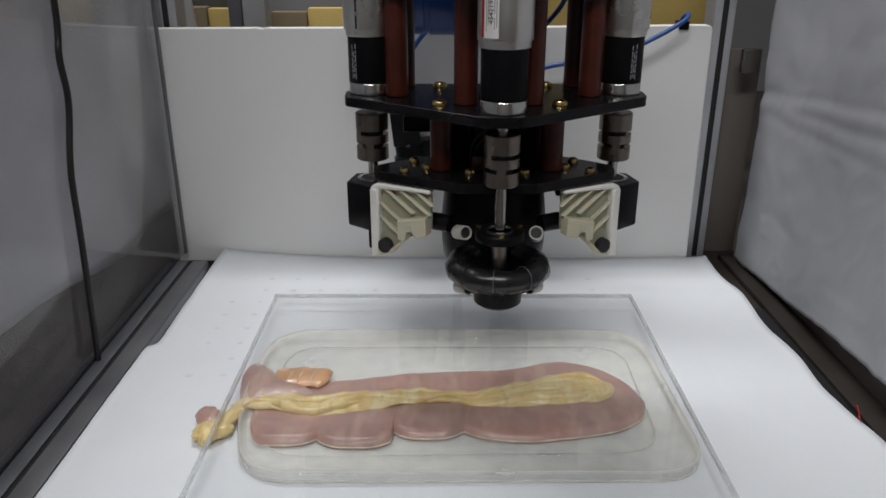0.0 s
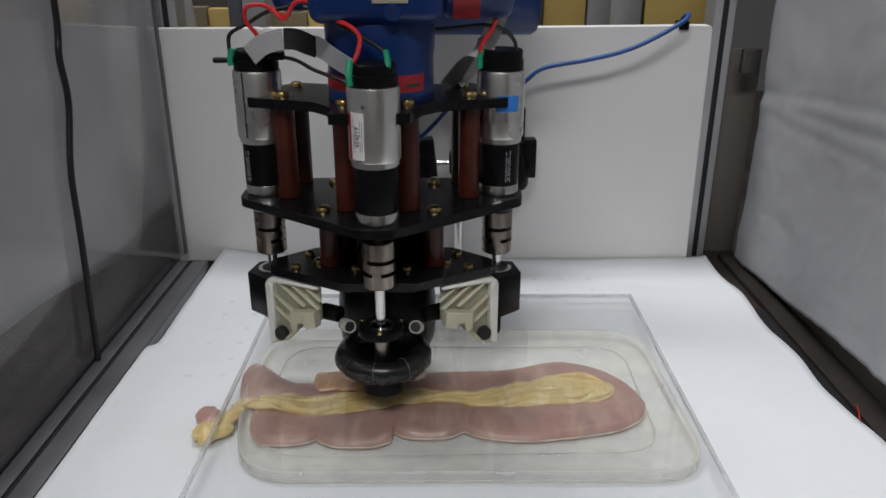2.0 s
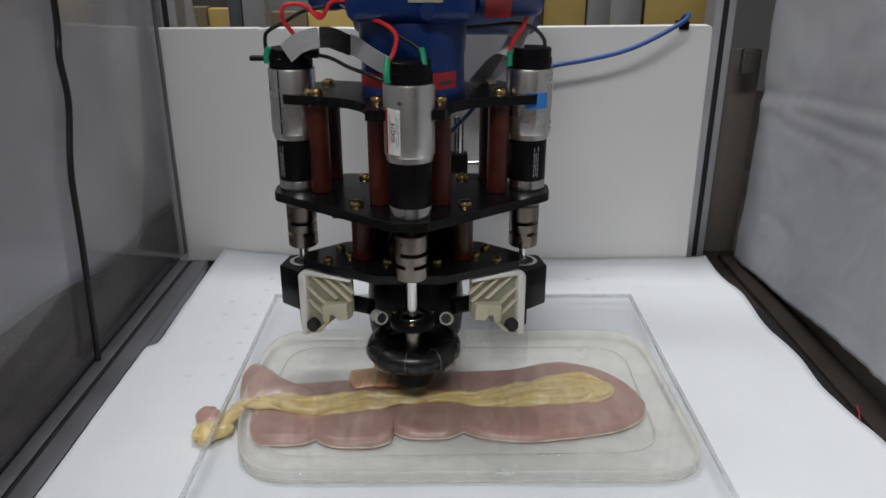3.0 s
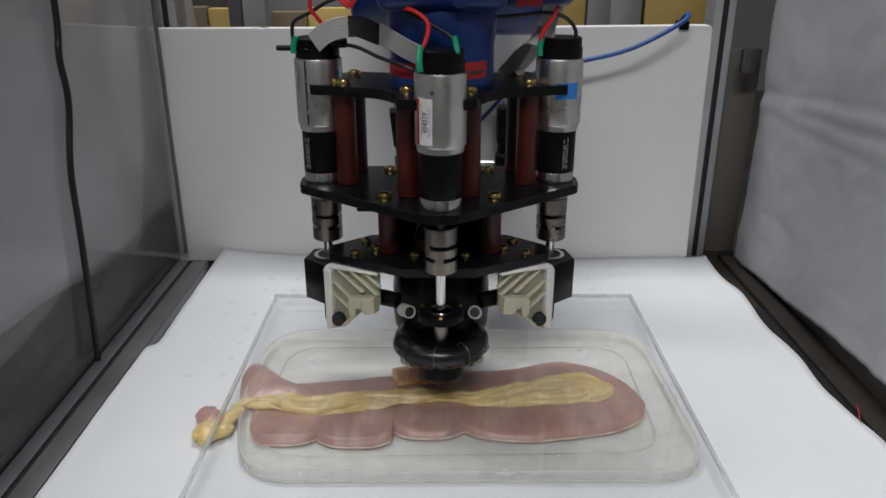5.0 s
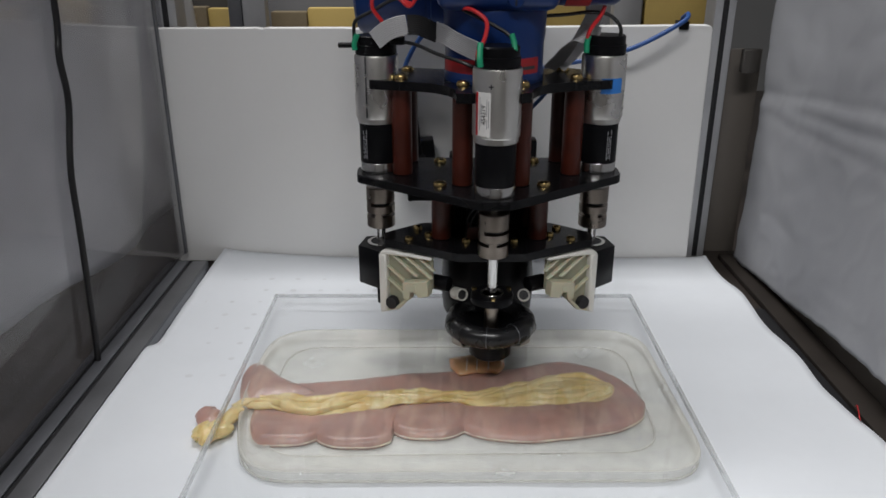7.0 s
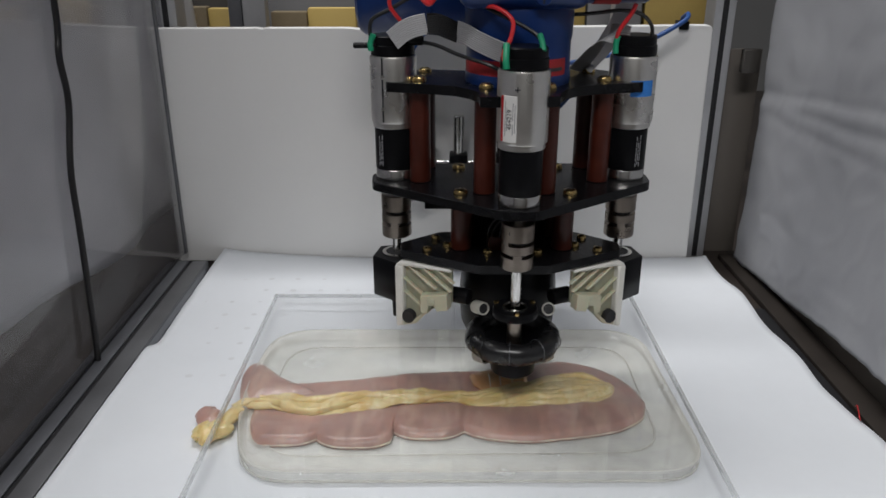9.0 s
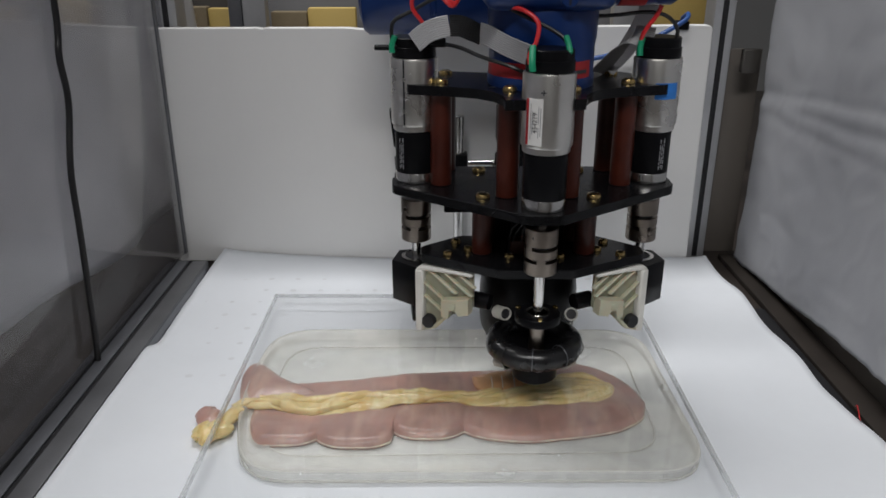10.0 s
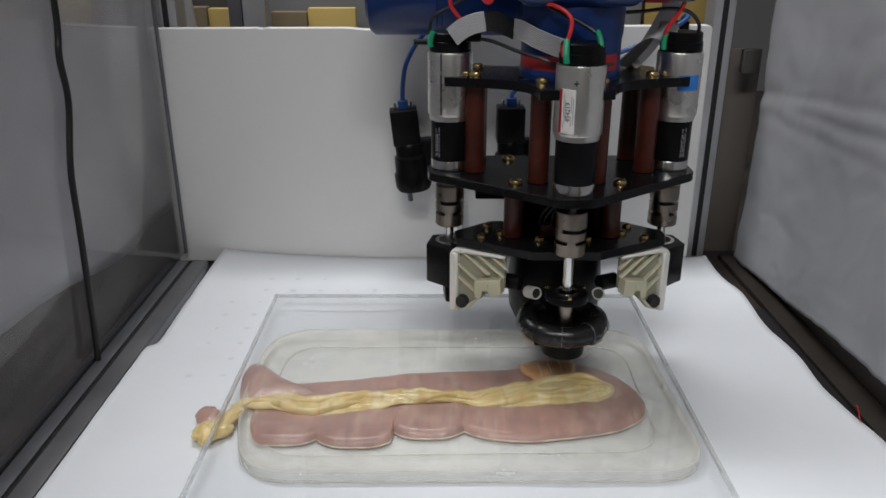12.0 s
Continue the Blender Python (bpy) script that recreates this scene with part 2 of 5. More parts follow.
def curved_patch(cx, cy, r, a0, a1, z0, z1, thick=0.0003, seg=12):
    """A sticker wrapped round an upright can; angles in degrees."""
    bm = bmesh.new()
    inner, outer = [], []
    for k in range(seg + 1):
        a = radians(a0 + (a1 - a0) * k / seg)
        for rr, keep in ((r, inner), (r + thick, outer)):
            keep.append([bm.verts.new((cx + rr * math.cos(a), cy + rr * math.sin(a), z)) for z in (z0, z1)])
    for k in range(seg):
        bm.faces.new((outer[k][0], outer[k + 1][0], outer[k + 1][1], outer[k][1]))
        bm.faces.new((inner[k][0], inner[k][1], inner[k + 1][1], inner[k + 1][0]))
        for j in (0, 1):
            bm.faces.new((outer[k][j], outer[k + 1][j], inner[k + 1][j], inner[k][j]))
    for k in (0, seg):
        bm.faces.new((outer[k][0], outer[k][1], inner[k][1], inner[k][0]))
    return bm


def text_bmesh(words, height):
    """Letters as a thin mesh in the xy plane, centred."""
    cu = bpy.data.curves.new("letters", "FONT")
    cu.body, cu.size, cu.extrude = words, height * 1.4, 0.00005
    cu.align_x, cu.align_y, cu.resolution_u = "CENTER", "CENTER", 2
    tmp = new("letters", cu)
    me = bpy.data.meshes.new_from_object(tmp.evaluated_get(bpy.context.evaluated_depsgraph_get()))
    bm = bmesh.new()
    bm.from_mesh(me)
    bpy.data.objects.remove(tmp)
    bpy.data.meshes.remove(me)
    return bm


def roughen(bm, amount, size, seed=0.0):
    for v in bm.verts:
        n = noise.noise_vector(v.co * size + Vector((seed, seed * 2, seed * 3)))
        v.co += n * amount


# ---- the cage and the bench ----
def build_place():
    bench = part("bench_top", box((-1.1, -0.5, -0.034), (1.1, 1.7, -0.004), 0.003), M_TABLE)
    tagged(bench, "dark bench top under the white paper", "table", kind="structure")
    for sx in (-1, 1):
        for y in (-0.42, 1.62):
            leg = part("bench_leg", box((sx * 1.02 - 0.03, y - 0.03, -0.8), (sx * 1.02 + 0.03, y + 0.03, -0.034), 0.003), M_ALUD)
            tagged(leg, "square dark metal bench leg", "table leg", kind="structure")
    tagged(part("floor", box((-2.6, -2.2, -0.85), (2.6, 3.0, -0.80)), M_FLOOR), "grey vinyl room floor", "floor", kind="structure")
    tagged(part("ceiling", box((-2.6, -2.2, 1.75), (2.6, 3.0, 1.80)), M_WALL), "plain pale room ceiling", "ceiling", kind="structure")
    for nm, lo, hi in (("wall_north", (-2.6, 3.0, -0.85), (2.6, 3.1, 1.8)), ("wall_south", (-2.6, -2.3, -0.85), (2.6, -2.2, 1.8)),
                       ("wall_east", (2.6, -2.3, -0.85), (2.7, 3.1, 1.8)), ("wall_west", (-2.7, -2.3, -0.85), (-2.6, 3.1, 1.8))):
        tagged(part(nm, box(lo, hi), M_WALL), "plain pale grey room wall", "wall", kind="structure")

    # paper
    edge_l = [(0.20, -0.2280), (0.52, -0.2280), (0.545, -0.2279), (0.660, -0.2279), (0.690, -0.2262), (0.7165, -0.2190)]
    outline_l = lambda y: lerp_table(edge_l, y)
    # the edge rides up against the rail over its nearer half
    ride = lambda y: 0.0094 / (1 + math.exp((y - 0.532 + 0.004 * math.sin(y * 60)) / 0.006))
    edge_r = [(0.20, 0.292), (0.407, 0.2824), (0.4486, 0.2758), (0.4800, 0.2740), (0.5186, 0.2756), (0.560, 0.2706), (0.585, 0.2708), (0.6128, 0.2728), (0.6461, 0.2731), (0.6718, 0.2667), (0.7273, 0.2640)]
    outline_r = lambda y: lerp_table(edge_r, y)
    bm = bmesh.new()
    nx, ny, grid = 90, 80, []
    for j in range(ny + 1):
        v = j / ny
        row = []
        for i in range(nx + 1):
            u = i / nx
            y = 0.20 + v * 0.5165
            x = outline_l(y) * (1 - u) + outline_r(y) * u
            edge = min(u, 1 - u) * 0.5
            z = 0.0006 + 0.0012 * noise.noise(Vector((x * 14, y * 14, 0.3))) + 0.0006 * noise.noise(Vector((x * 8, y * 45, 6))) + 0.0035 * math.exp(-edge / 0.012) * (0.5 + 0.5 * noise.noise(Vector((x * 9, y * 16, 2.0))))
            z += ride(y) * math.exp(-((u * 0.5 / 0.016) ** 2))
            curl = max(0, (v - 0.90) / 0.10) ** 1.6
            row.append(bm.verts.new((x, y, max(z, -0.0006) + curl * (0.0012 + 0.0115 * (1 - u) ** 5 + 0.0022 * u * u))))
        grid.append(row)
    for j in range(ny):
        for i in range(nx):
            bm.faces.new((grid[j][i], grid[j][i + 1], grid[j + 1][i + 1], grid[j + 1][i]))
    sheet = part("paper_sheet", bm, M_PAPER)
    sol = sheet.modifiers.new("thickness", "SOLIDIFY")
    sol.thickness, sol.offset = 0.0003, -1
    tagged(sheet, "large sheet of white paper covering the bench", "paper")

    # hole marks that press through the paper, on a 25 mm raster
    bm = bmesh.new()
    rnd = random.Random(4)
    for i in range(19):
        for j in range(13):
            x, y = -0.1884 + 0.0251 * i + (-0.02510), 0.3937 + 0.0251 * j
            if x < -0.225 or x > 0.255 or y > 0.715 or y < 0.47 or rnd.random() < 0.08:
                continue
            far = noise.noise(Vector((x * 6, y * 6, 5)))
            if x > -0.10 and (far < 0.12 or y < 0.60):
                continue
            r = 0.0014 + 0.0012 * rnd.random()
            z = 0.0013 + 0.0012 * noise.noise(Vector((x * 14, y * 14, 0.3)))
            ring = [bm.verts.new((x + r * (1 + 0.4 * rnd.random()) * math.cos(k), y + r * math.sin(k), z)) for k in (0, 0.9, 1.8, 2.7, 3.6, 4.5, 5.4)]
            bm.faces.new(ring)
    tagged(part("hole_marks", bm, M_MARK), "faint grey round marks pressed through the paper", "marks", kind="stuff")

    # white board at the back, its upper edge dented
    bm = bmesh.new()
    ol = round_outline([(-0.2660, 0.0), (0.2462, 0.0), (0.2440, 0.2305), (0.05, 0.2285), (-0.030, 0.2284), (-0.038, 0.2262), (-0.047, 0.2266), (-0.053, 0.2246), (-0.060, 0.2262), (-0.074, 0.2268), (-0.086, 0.2281), (-0.160, 0.2279), (-0.1645, 0.2270), (-0.169, 0.2279), (-0.2660, 0.2275)],
                       [0.002, 0.002, 0.006, 0.01, 0.004, 0.002, 0.002, 0.003, 0.002, 0.003, 0.006, 0.002, 0.002, 0.002, 0.006])
    prism(ol, -0.7277, -0.7177, 0.0008, bm)
    bmesh.ops.rotate(bm, verts=bm.verts, cent=(0, 0, 0), matrix=Matrix.Rotation(radians(90), 3, "X"))
    tagged(part("white_board", bm, M_BOARD), "white foam board standing upright behind the tray", "board")

    bm = box((0.2125, 0.7150, 0.2262), (0.2215, 0.7172, 0.2335), 0.0006)
    box((0.2125, 0.7282, 0.2262), (0.2215, 0.7300, 0.2335), 0.0006, bm)
    box((0.2125, 0.7150, 0.2311), (0.2215, 0.7300, 0.2338), 0.0006, bm)
    tagged(part("cable_clip", bm, M_BLACKPL), "small black clip on the board's upper edge", "clip")

    # aluminium uprights
    for nm, x0, x1, y0 in (("left", -0.2640, -0.2440, 0.7320), ("right", 0.2485, 0.2680, 0.7320)):
        post = thing("frame_post", "grey extruded aluminium upright of the cage", "post", "cage posts")
        part("profile", box((x0, y0, -0.004), (x1, y0 + 0.028, 1.0), 0.0015), M_ALU, post)
        part("slot", box(((x0 + x1) / 2 - 0.0025, y0 - 0.0012, 0.0), ((x0 + x1) / 2 + 0.0025, y0 + 0.001, 0.99), 0.0004), M_GROOVE, post, "black slot of the upright")
    # left base rail with a rubber groove and the panel that stands in it
    rail = thing("base_rail", "grey aluminium base rail with a black groove", "rail")
    part("profile", box((-0.2680, -0.10, -0.004), (-0.2283, 0.690, 0.0104), 0.0012), M_ALUD, rail)
    part("top_strip", box((-0.2432, -0.10, 0.0105), (-0.2288, 0.6895, 0.0124), 0.0005), M_RAIL, rail, "brighter top face of the rail")
    part("groove", box((-0.2468, -0.10, 0.0098), (-0.2434, 0.6895, 0.0108), 0.0002), M_GROOVE, rail, "black rubber groove")
    part("outer_strip", box((-0.2575, -0.10, 0.0105), (-0.2470, 0.6895, 0.0122), 0.0005), M_ALUD, rail, "dark outer strip of the rail")
    part("end_cap", box((-0.2675, 0.6903, -0.003), (-0.2288, 0.6925, 0.0100), 0.0008), M_BLACKPL, rail, "black plastic end cap")
    panel = thing("side_panel", "clear glossy side panel standing on the base rail", "panel", "cage side panels")
    part("pane", box((-0.2635, -0.10, 0.0106), (-0.2580, 0.7310, 0.62), 0.0006), M_PANEL, panel)
    part("bottom_seal", box((-0.2579, -0.10, 0.0123), (-0.2570, 0.6900, 0.0150), 0.0002), M_GROOVE, panel, "thin black rubber seal")
    part("end_seal", box((-0.2578, 0.7090, 0.0110), (-0.2560, 0.7150, 0.61), 0.0003), M_ALUD, panel, "thin black rubber seal")
    # right side
    panel = thing("side_panel", "brown tinted glossy panel behind the hung sheet", "panel", "cage side panels")
    part("pane", box((0.3060, -0.1, -0.003), (0.3110, 0.735, 0.62), 0.0006), M_PANELR, panel)
    part("end_seal", box((0.3050, 0.7280, 0.0), (0.3059, 0.7330, 0.61), 0.0003), M_GROOVE, panel, "thin black rubber seal")
    tagged(part("corner_panel", box((0.2685, 0.752, -0.003), (0.3058, 0.756, 0.205), 0.0006), M_PANELR), "brown grey tinted panel closing the cage corner", "panel", kind="structure")
    # reflection of a box in the corner panel, added as a small dark solid
    clip = part("reflected_box_shape", prism([(0.2780, 0.725), (0.2850, 0.725), (0.2960, 0.729), (0.2960, 0.733), (0.2780, 0.733)], 0.186, 0.208, 0.001), M_DARKBOX)
    tagged(clip, "dark shape standing in for a box reflected in the panel", "clip")
    rail = thing("base_rail", "dark brown base rail beside the paper", "rail")
    part("profile", box((0.2845, -0.1, -0.004), (0.3055, 0.735, 0.0012), 0.0008), M_RAILBR, rail)
    part("rubber_strip", box((0.2690, -0.1, -0.004), (0.2843, 0.612, -0.0014), 0.0006), M_GROOVE, rail, "black rubber strip beside the paper")

    # hung white sheet on the right
    bm = bmesh.new()
    grid = []
    n = 170
    for j in range(n + 1):
        v = j / n
        row = []
        for i in range(n + 1):
            u = i / n
            y = 0.722 - 0.62 * u - 0.012 * v * (1 - u) + 0.0012 * noise.noise(Vector((0, v * 30, 2))) * (1 - u)
            z0 = 0.002 + 0.062 * max(0, u - 0.04) + 0.0016 * math.sin(u * 25) + 0.0010 * noise.noise(Vector((u * 60, 0, 3)))
            z = z0 + v * (0.60 - z0)
            d = 0.722 - y
            x = 0.2985 + 0.0030 * noise.noise(Vector((y * 9, z * 12, 1))) + 0.0010 * noise.noise(Vector((y * 35, z * 40, 4)))
            # sharp fold lines with a soft swell beside each
            for h, slope, wave, deep in ((0.171, -0.105, 0.004, 1.0), (0.163, -0.060, 0.006, 0.75), (0.150, -0.030, 0.007, 0.35), (0.070, 0.06, 0.010, 0.2)):
                f = h - slope * d - z + wave * noise.noise(Vector((y * 16, h * 40, 2)))
                x += deep * (0.0008 * math.exp(-(f / 0.0040) ** 2) - 0.0009 * math.exp(-((f - 0.009) / 0.0060) ** 2))
            crush = 0.5 - abs(noise.noise(Vector((y * 26 + z * 9, z * 34, 9))))
            x -= 0.0016 * max(0, crush - 0.36) / 0.14 * (0.25 + max(0, noise.noise(Vector((y * 6, z * 6, 7)))))
            x -= 0.003 * math.exp(-v / 0.04) * (0.5 + u) * (1 + 0.5 * noise.noise(Vector((y * 30, 0, 5))))
            row.append(bm.verts.new((x, y, z)))
        grid.append(row)
    for j in range(n):
        for i in range(n):
            bm.faces.new((grid[j][i], grid[j][i + 1], grid[j + 1][i + 1], grid[j + 1][i]))
    ob = part("hung_sheet", bm, M_CLOTH)
    sol = ob.modifiers.new("thickness", "SOLIDIFY")
    sol.thickness = 0.0008
    tagged(ob, "creased white sheet hung along the cage side", "sheet")

    # grey sheet hung outside the left panel
    bm = bmesh.new()
    grid = []
    for j in range(61):
        v = j / 60
        row = []
        for i in range(71):
            u = i / 70
            y = 1.02 - 1.08 * u
            z0 = 0.026 + 0.14 * max(0, 0.70 - y) + 0.003 * math.sin(u * 31)
            z = z0 + v * (0.60 - z0)
            x = -0.2980 - 0.055 * v + 0.008 * noise.noise(Vector((y * 5, z * 4, 3))) + 0.003 * noise.noise(Vector((y * 18, z * 15, 8)))
            x += 0.006 * math.sin(14 * y + 9 * z) * math.exp(-v * 3)
            row.append(bm.verts.new((x, y, z)))
        grid.append(row)
    for j in range(60):
        for i in range(70):
            bm.faces.new((grid[j][i], grid[j][i + 1], grid[j + 1][i + 1], grid[j + 1][i]))
    ob = part("hung_sheet", bm, M_SHEETL)
    sol = ob.modifiers.new("thickness", "SOLIDIFY")
    sol.thickness = 0.0008
    tagged(ob, "creased grey sheet hung outside the clear panel", "sheet")

    # black cable along the left panel
    pts = [(-0.2535, 0.53, 0.42), (-0.2535, 0.5245, 0.265), (-0.2535, 0.518, 0.2297), (-0.2535, 0.5195, 0.1996), (-0.2535, 0.5056, 0.1562), (-0.2535, 0.5027, 0.1163), (-0.2535, 0.4998, 0.0746), (-0.2535, 0.4955, 0.0270), (-0.2535, 0.4935, 0.0148)]
    pts = [(x - 0.0022, y * 1.0087, 0.3 + (z - 0.3) * 1.0087) for x, y, z in pts]
    ob = part("black_cable", sweep(pts, 0.0023, 10), M_BLKWIRE)
    tagged(ob, "black cable hanging down along the clear side panel", "cable")
    # thin red thread by the right rail
    ob = part("red_thread", sweep([(0.2845, 0.4510, 0.0030), (0.2828, 0.4472, 0.0062), (0.2800, 0.4400, 0.0066), (0.2768, 0.4310, 0.0055)], 0.00035, 6), M_RED)
    tagged(ob, "short loose red thread at the paper's edge", "thread")

    # what stands behind the board
    for nm, lo, hi, m, lab, cat in (
        ("plywood_panel", (-0.3450, 1.050, -0.004), (-0.3100, 1.070, 0.221), M_BROWNPLY, "dusty brown plywood panel behind the board", "panel"),
        ("plywood_panel", (-0.3095, 1.053, -0.004), (-0.2800, 1.070, 0.219), M_YELLOW, "yellow plywood panel behind the board", "panel"),
        ("dark_cabinet", (-0.4600, 1.100, -0.004), (-0.2450, 1.250, 0.330), M_DARKBOX, "dark narrow cabinet behind the board", "cabinet"),
        ("plywood_panel", (-0.2262, 1.050, -0.004), (-0.1790, 1.070, 0.215), M_BROWNPLY, "dusty brown plywood panel behind the board", "panel"),
        ("plywood_panel", (-0.1785, 1.054, -0.004), (-0.1150, 1.070, 0.2195), M_YELLOW, "yellow plywood panel behind the board", "panel"),
        ("storage_box", (-0.2400, 1.100, -0.004), (-0.0900, 1.220, 0.330), M_GREYBOX, "grey metal box behind the board", "box"),
        ("plywood_panel", (-0.0600, 1.060, -0.004), (0.0950, 1.080, 0.205), M_YELLOW, "yellow plywood panel behind the board", "panel"),
        ("storage_box", (-0.0580, 1.100, -0.004), (0.1000, 1.220, 0.320), M_GREYBOX, "grey metal box behind the board", "box"),
        ("dark_cabinet", (0.1060, 1.040, -0.004), (0.1300, 1.160, 0.330), M_DARKBOX, "dark narrow cabinet behind the board", "cabinet"),
        ("plywood_panel", (0.1315, 1.050, -0.004), (0.1870, 1.070, 0.320), M_YELLOW, "yellow plywood panel behind the board", "panel"),
        ("storage_box", (0.1890, 1.050, -0.004), (0.2580, 1.170, 0.320), M_GREYBOX, "grey metal box behind the board", "box"),
        ("plywood_panel", (0.2650, 1.050, -0.004), (0.3450, 1.070, 0.320), M_YELLOW, "yellow plywood panel behind the board", "panel"),
        ("grey_upright", (-0.2381, 0.950, -0.004), (-0.2106, 0.970, 0.600), M_ALU, "grey aluminium upright behind the board", "post"),
        ("grey_upright", (-0.2548, 0.950, -0.004), (-0.2386, 0.970, 0.600), M_ALUD, "dark aluminium upright behind the board", "post"),
        ("grey_upright", (0.2025, 0.950, -0.004), (0.2352, 0.970, 0.600), M_ALU, "grey aluminium upright behind the board", "post")):
        tagged(part(nm, box(lo, hi, 0.002), m), lab, cat)
    for x0, y0, _ in CEILING_LAMPS:
        lamp = thing("ceiling_lamp", "white ceiling lamp housing with long tubes", "lamp", "ceiling lamps")
        part("housing", box((x0 - 0.65, y0 - 0.18, 1.705), (x0 + 0.65, y0 + 0.18, 1.75), 0.005), M_WHITEPL, lamp)


# ---- tray, sheet and tissue ----
RIM = [(-0.1200, 0.3715), (0.1600, 0.3725), (0.1560, 0.5500), (-0.1330, 0.5500), (-0.1400, 0.4500)]
FLOOR = [(-0.1130, 0.3940), (0.1380, 0.3990), (0.1400, 0.5330), (-0.1180, 0.5330), (-0.1230, 0.4520)]


def loop_tube(points, r, seg=8):
    """A closed level ring of cord."""
    bm = bmesh.new()
    pts = []
    for p in points:
        if not pts or (Vector(p) - pts[-1]).length > 0.0006:
            pts.append(Vector(p))
    n, rings = len(pts), []
    for i, p in enumerate(pts):
        t = (pts[(i + 1) % n] - pts[i - 1]).normalized()
        u = Vector((t.y, -t.x, 0))
        rings.append([bm.verts.new(p + u * r * math.cos(2 * math.pi * k / seg) + Vector((0, 0, r * math.sin(2 * math.pi * k / seg)))) for k in range(seg)])
    for i in range(n):
        a, b = rings[i], rings[(i + 1) % n]
        for k in range(seg):
            bm.faces.new((a[k], a[(k + 1) % seg], b[(k + 1) % seg], b[k]))
    return bm


def folds(p, size, seed=0.0):
    """Curled folds: sharp valleys between rounded swells, 0 in the valleys to 1 on top."""
    q = Vector((p.x * 0.28, p.y * 1.5, 0)) * size + Vector((seed * 5.3, seed * 2.1, seed))
    q += 0.55 * noise.noise_vector(q * 0.7)
    a, b = abs(noise.noise(q)), abs(noise.noise(q * 1.9 + Vector((4, 7, 1))))
    return min(1, 2.6 * a) ** 0.6 * 0.7 + min(1, 2.6 * b) ** 0.6 * 0.3


def pad(outline, z0, height, power=2.6, rough=0.0006, size=150, seed=0, rings=14, fold=0.0):
    """A soft flat pad over a smooth closed outline, its face curled into folds."""
    n = len(outline)
    steps = 8 if not fold else 16
    curve = catmull([(*outline[k % n], 0) for k in range(-1, n + 2)], steps)
    curve = curve[steps:steps + n * steps]
    c = sum(curve, Vector()) / len(curve)
    bm = bmesh.new()
    rows = []
    for j in range(rings):
        s = math.cos(math.pi / 2 * j / rings)
        row = []
        for p in curve:
            q = c + (p - c) * s
            v = q * size + Vector((seed * 5.3, seed * 2.1, 0))
            h = height * (1 - s ** power)
            if fold:
                h -= fold * (1 - folds(q, size, seed)) * min(1, 4 * (1 - s) + 0.15)
            q += Vector((1, 1, 0)) * rough * noise.noise(v) * 1.2
            q.z = z0 + h + rough * (noise.noise(v * 1.3 + Vector((3, 1, 0))) + 0.6 * noise.noise(v * 3.1)) * min(1, 3 * (1 - s) + 0.2)
            q.z = min(q.z, 0.0124)
            row.append(bm.verts.new(q))
        rows.append(row)
    m = len(curve)
    for a, b in zip(rows, rows[1:]):
        for k in range(m):
            bm.faces.new((a[k], a[(k + 1) % m], b[(k + 1) % m], b[k]))
    bm.faces.new(rows[-1])
    bm.faces.new(rows[0])
    return bm


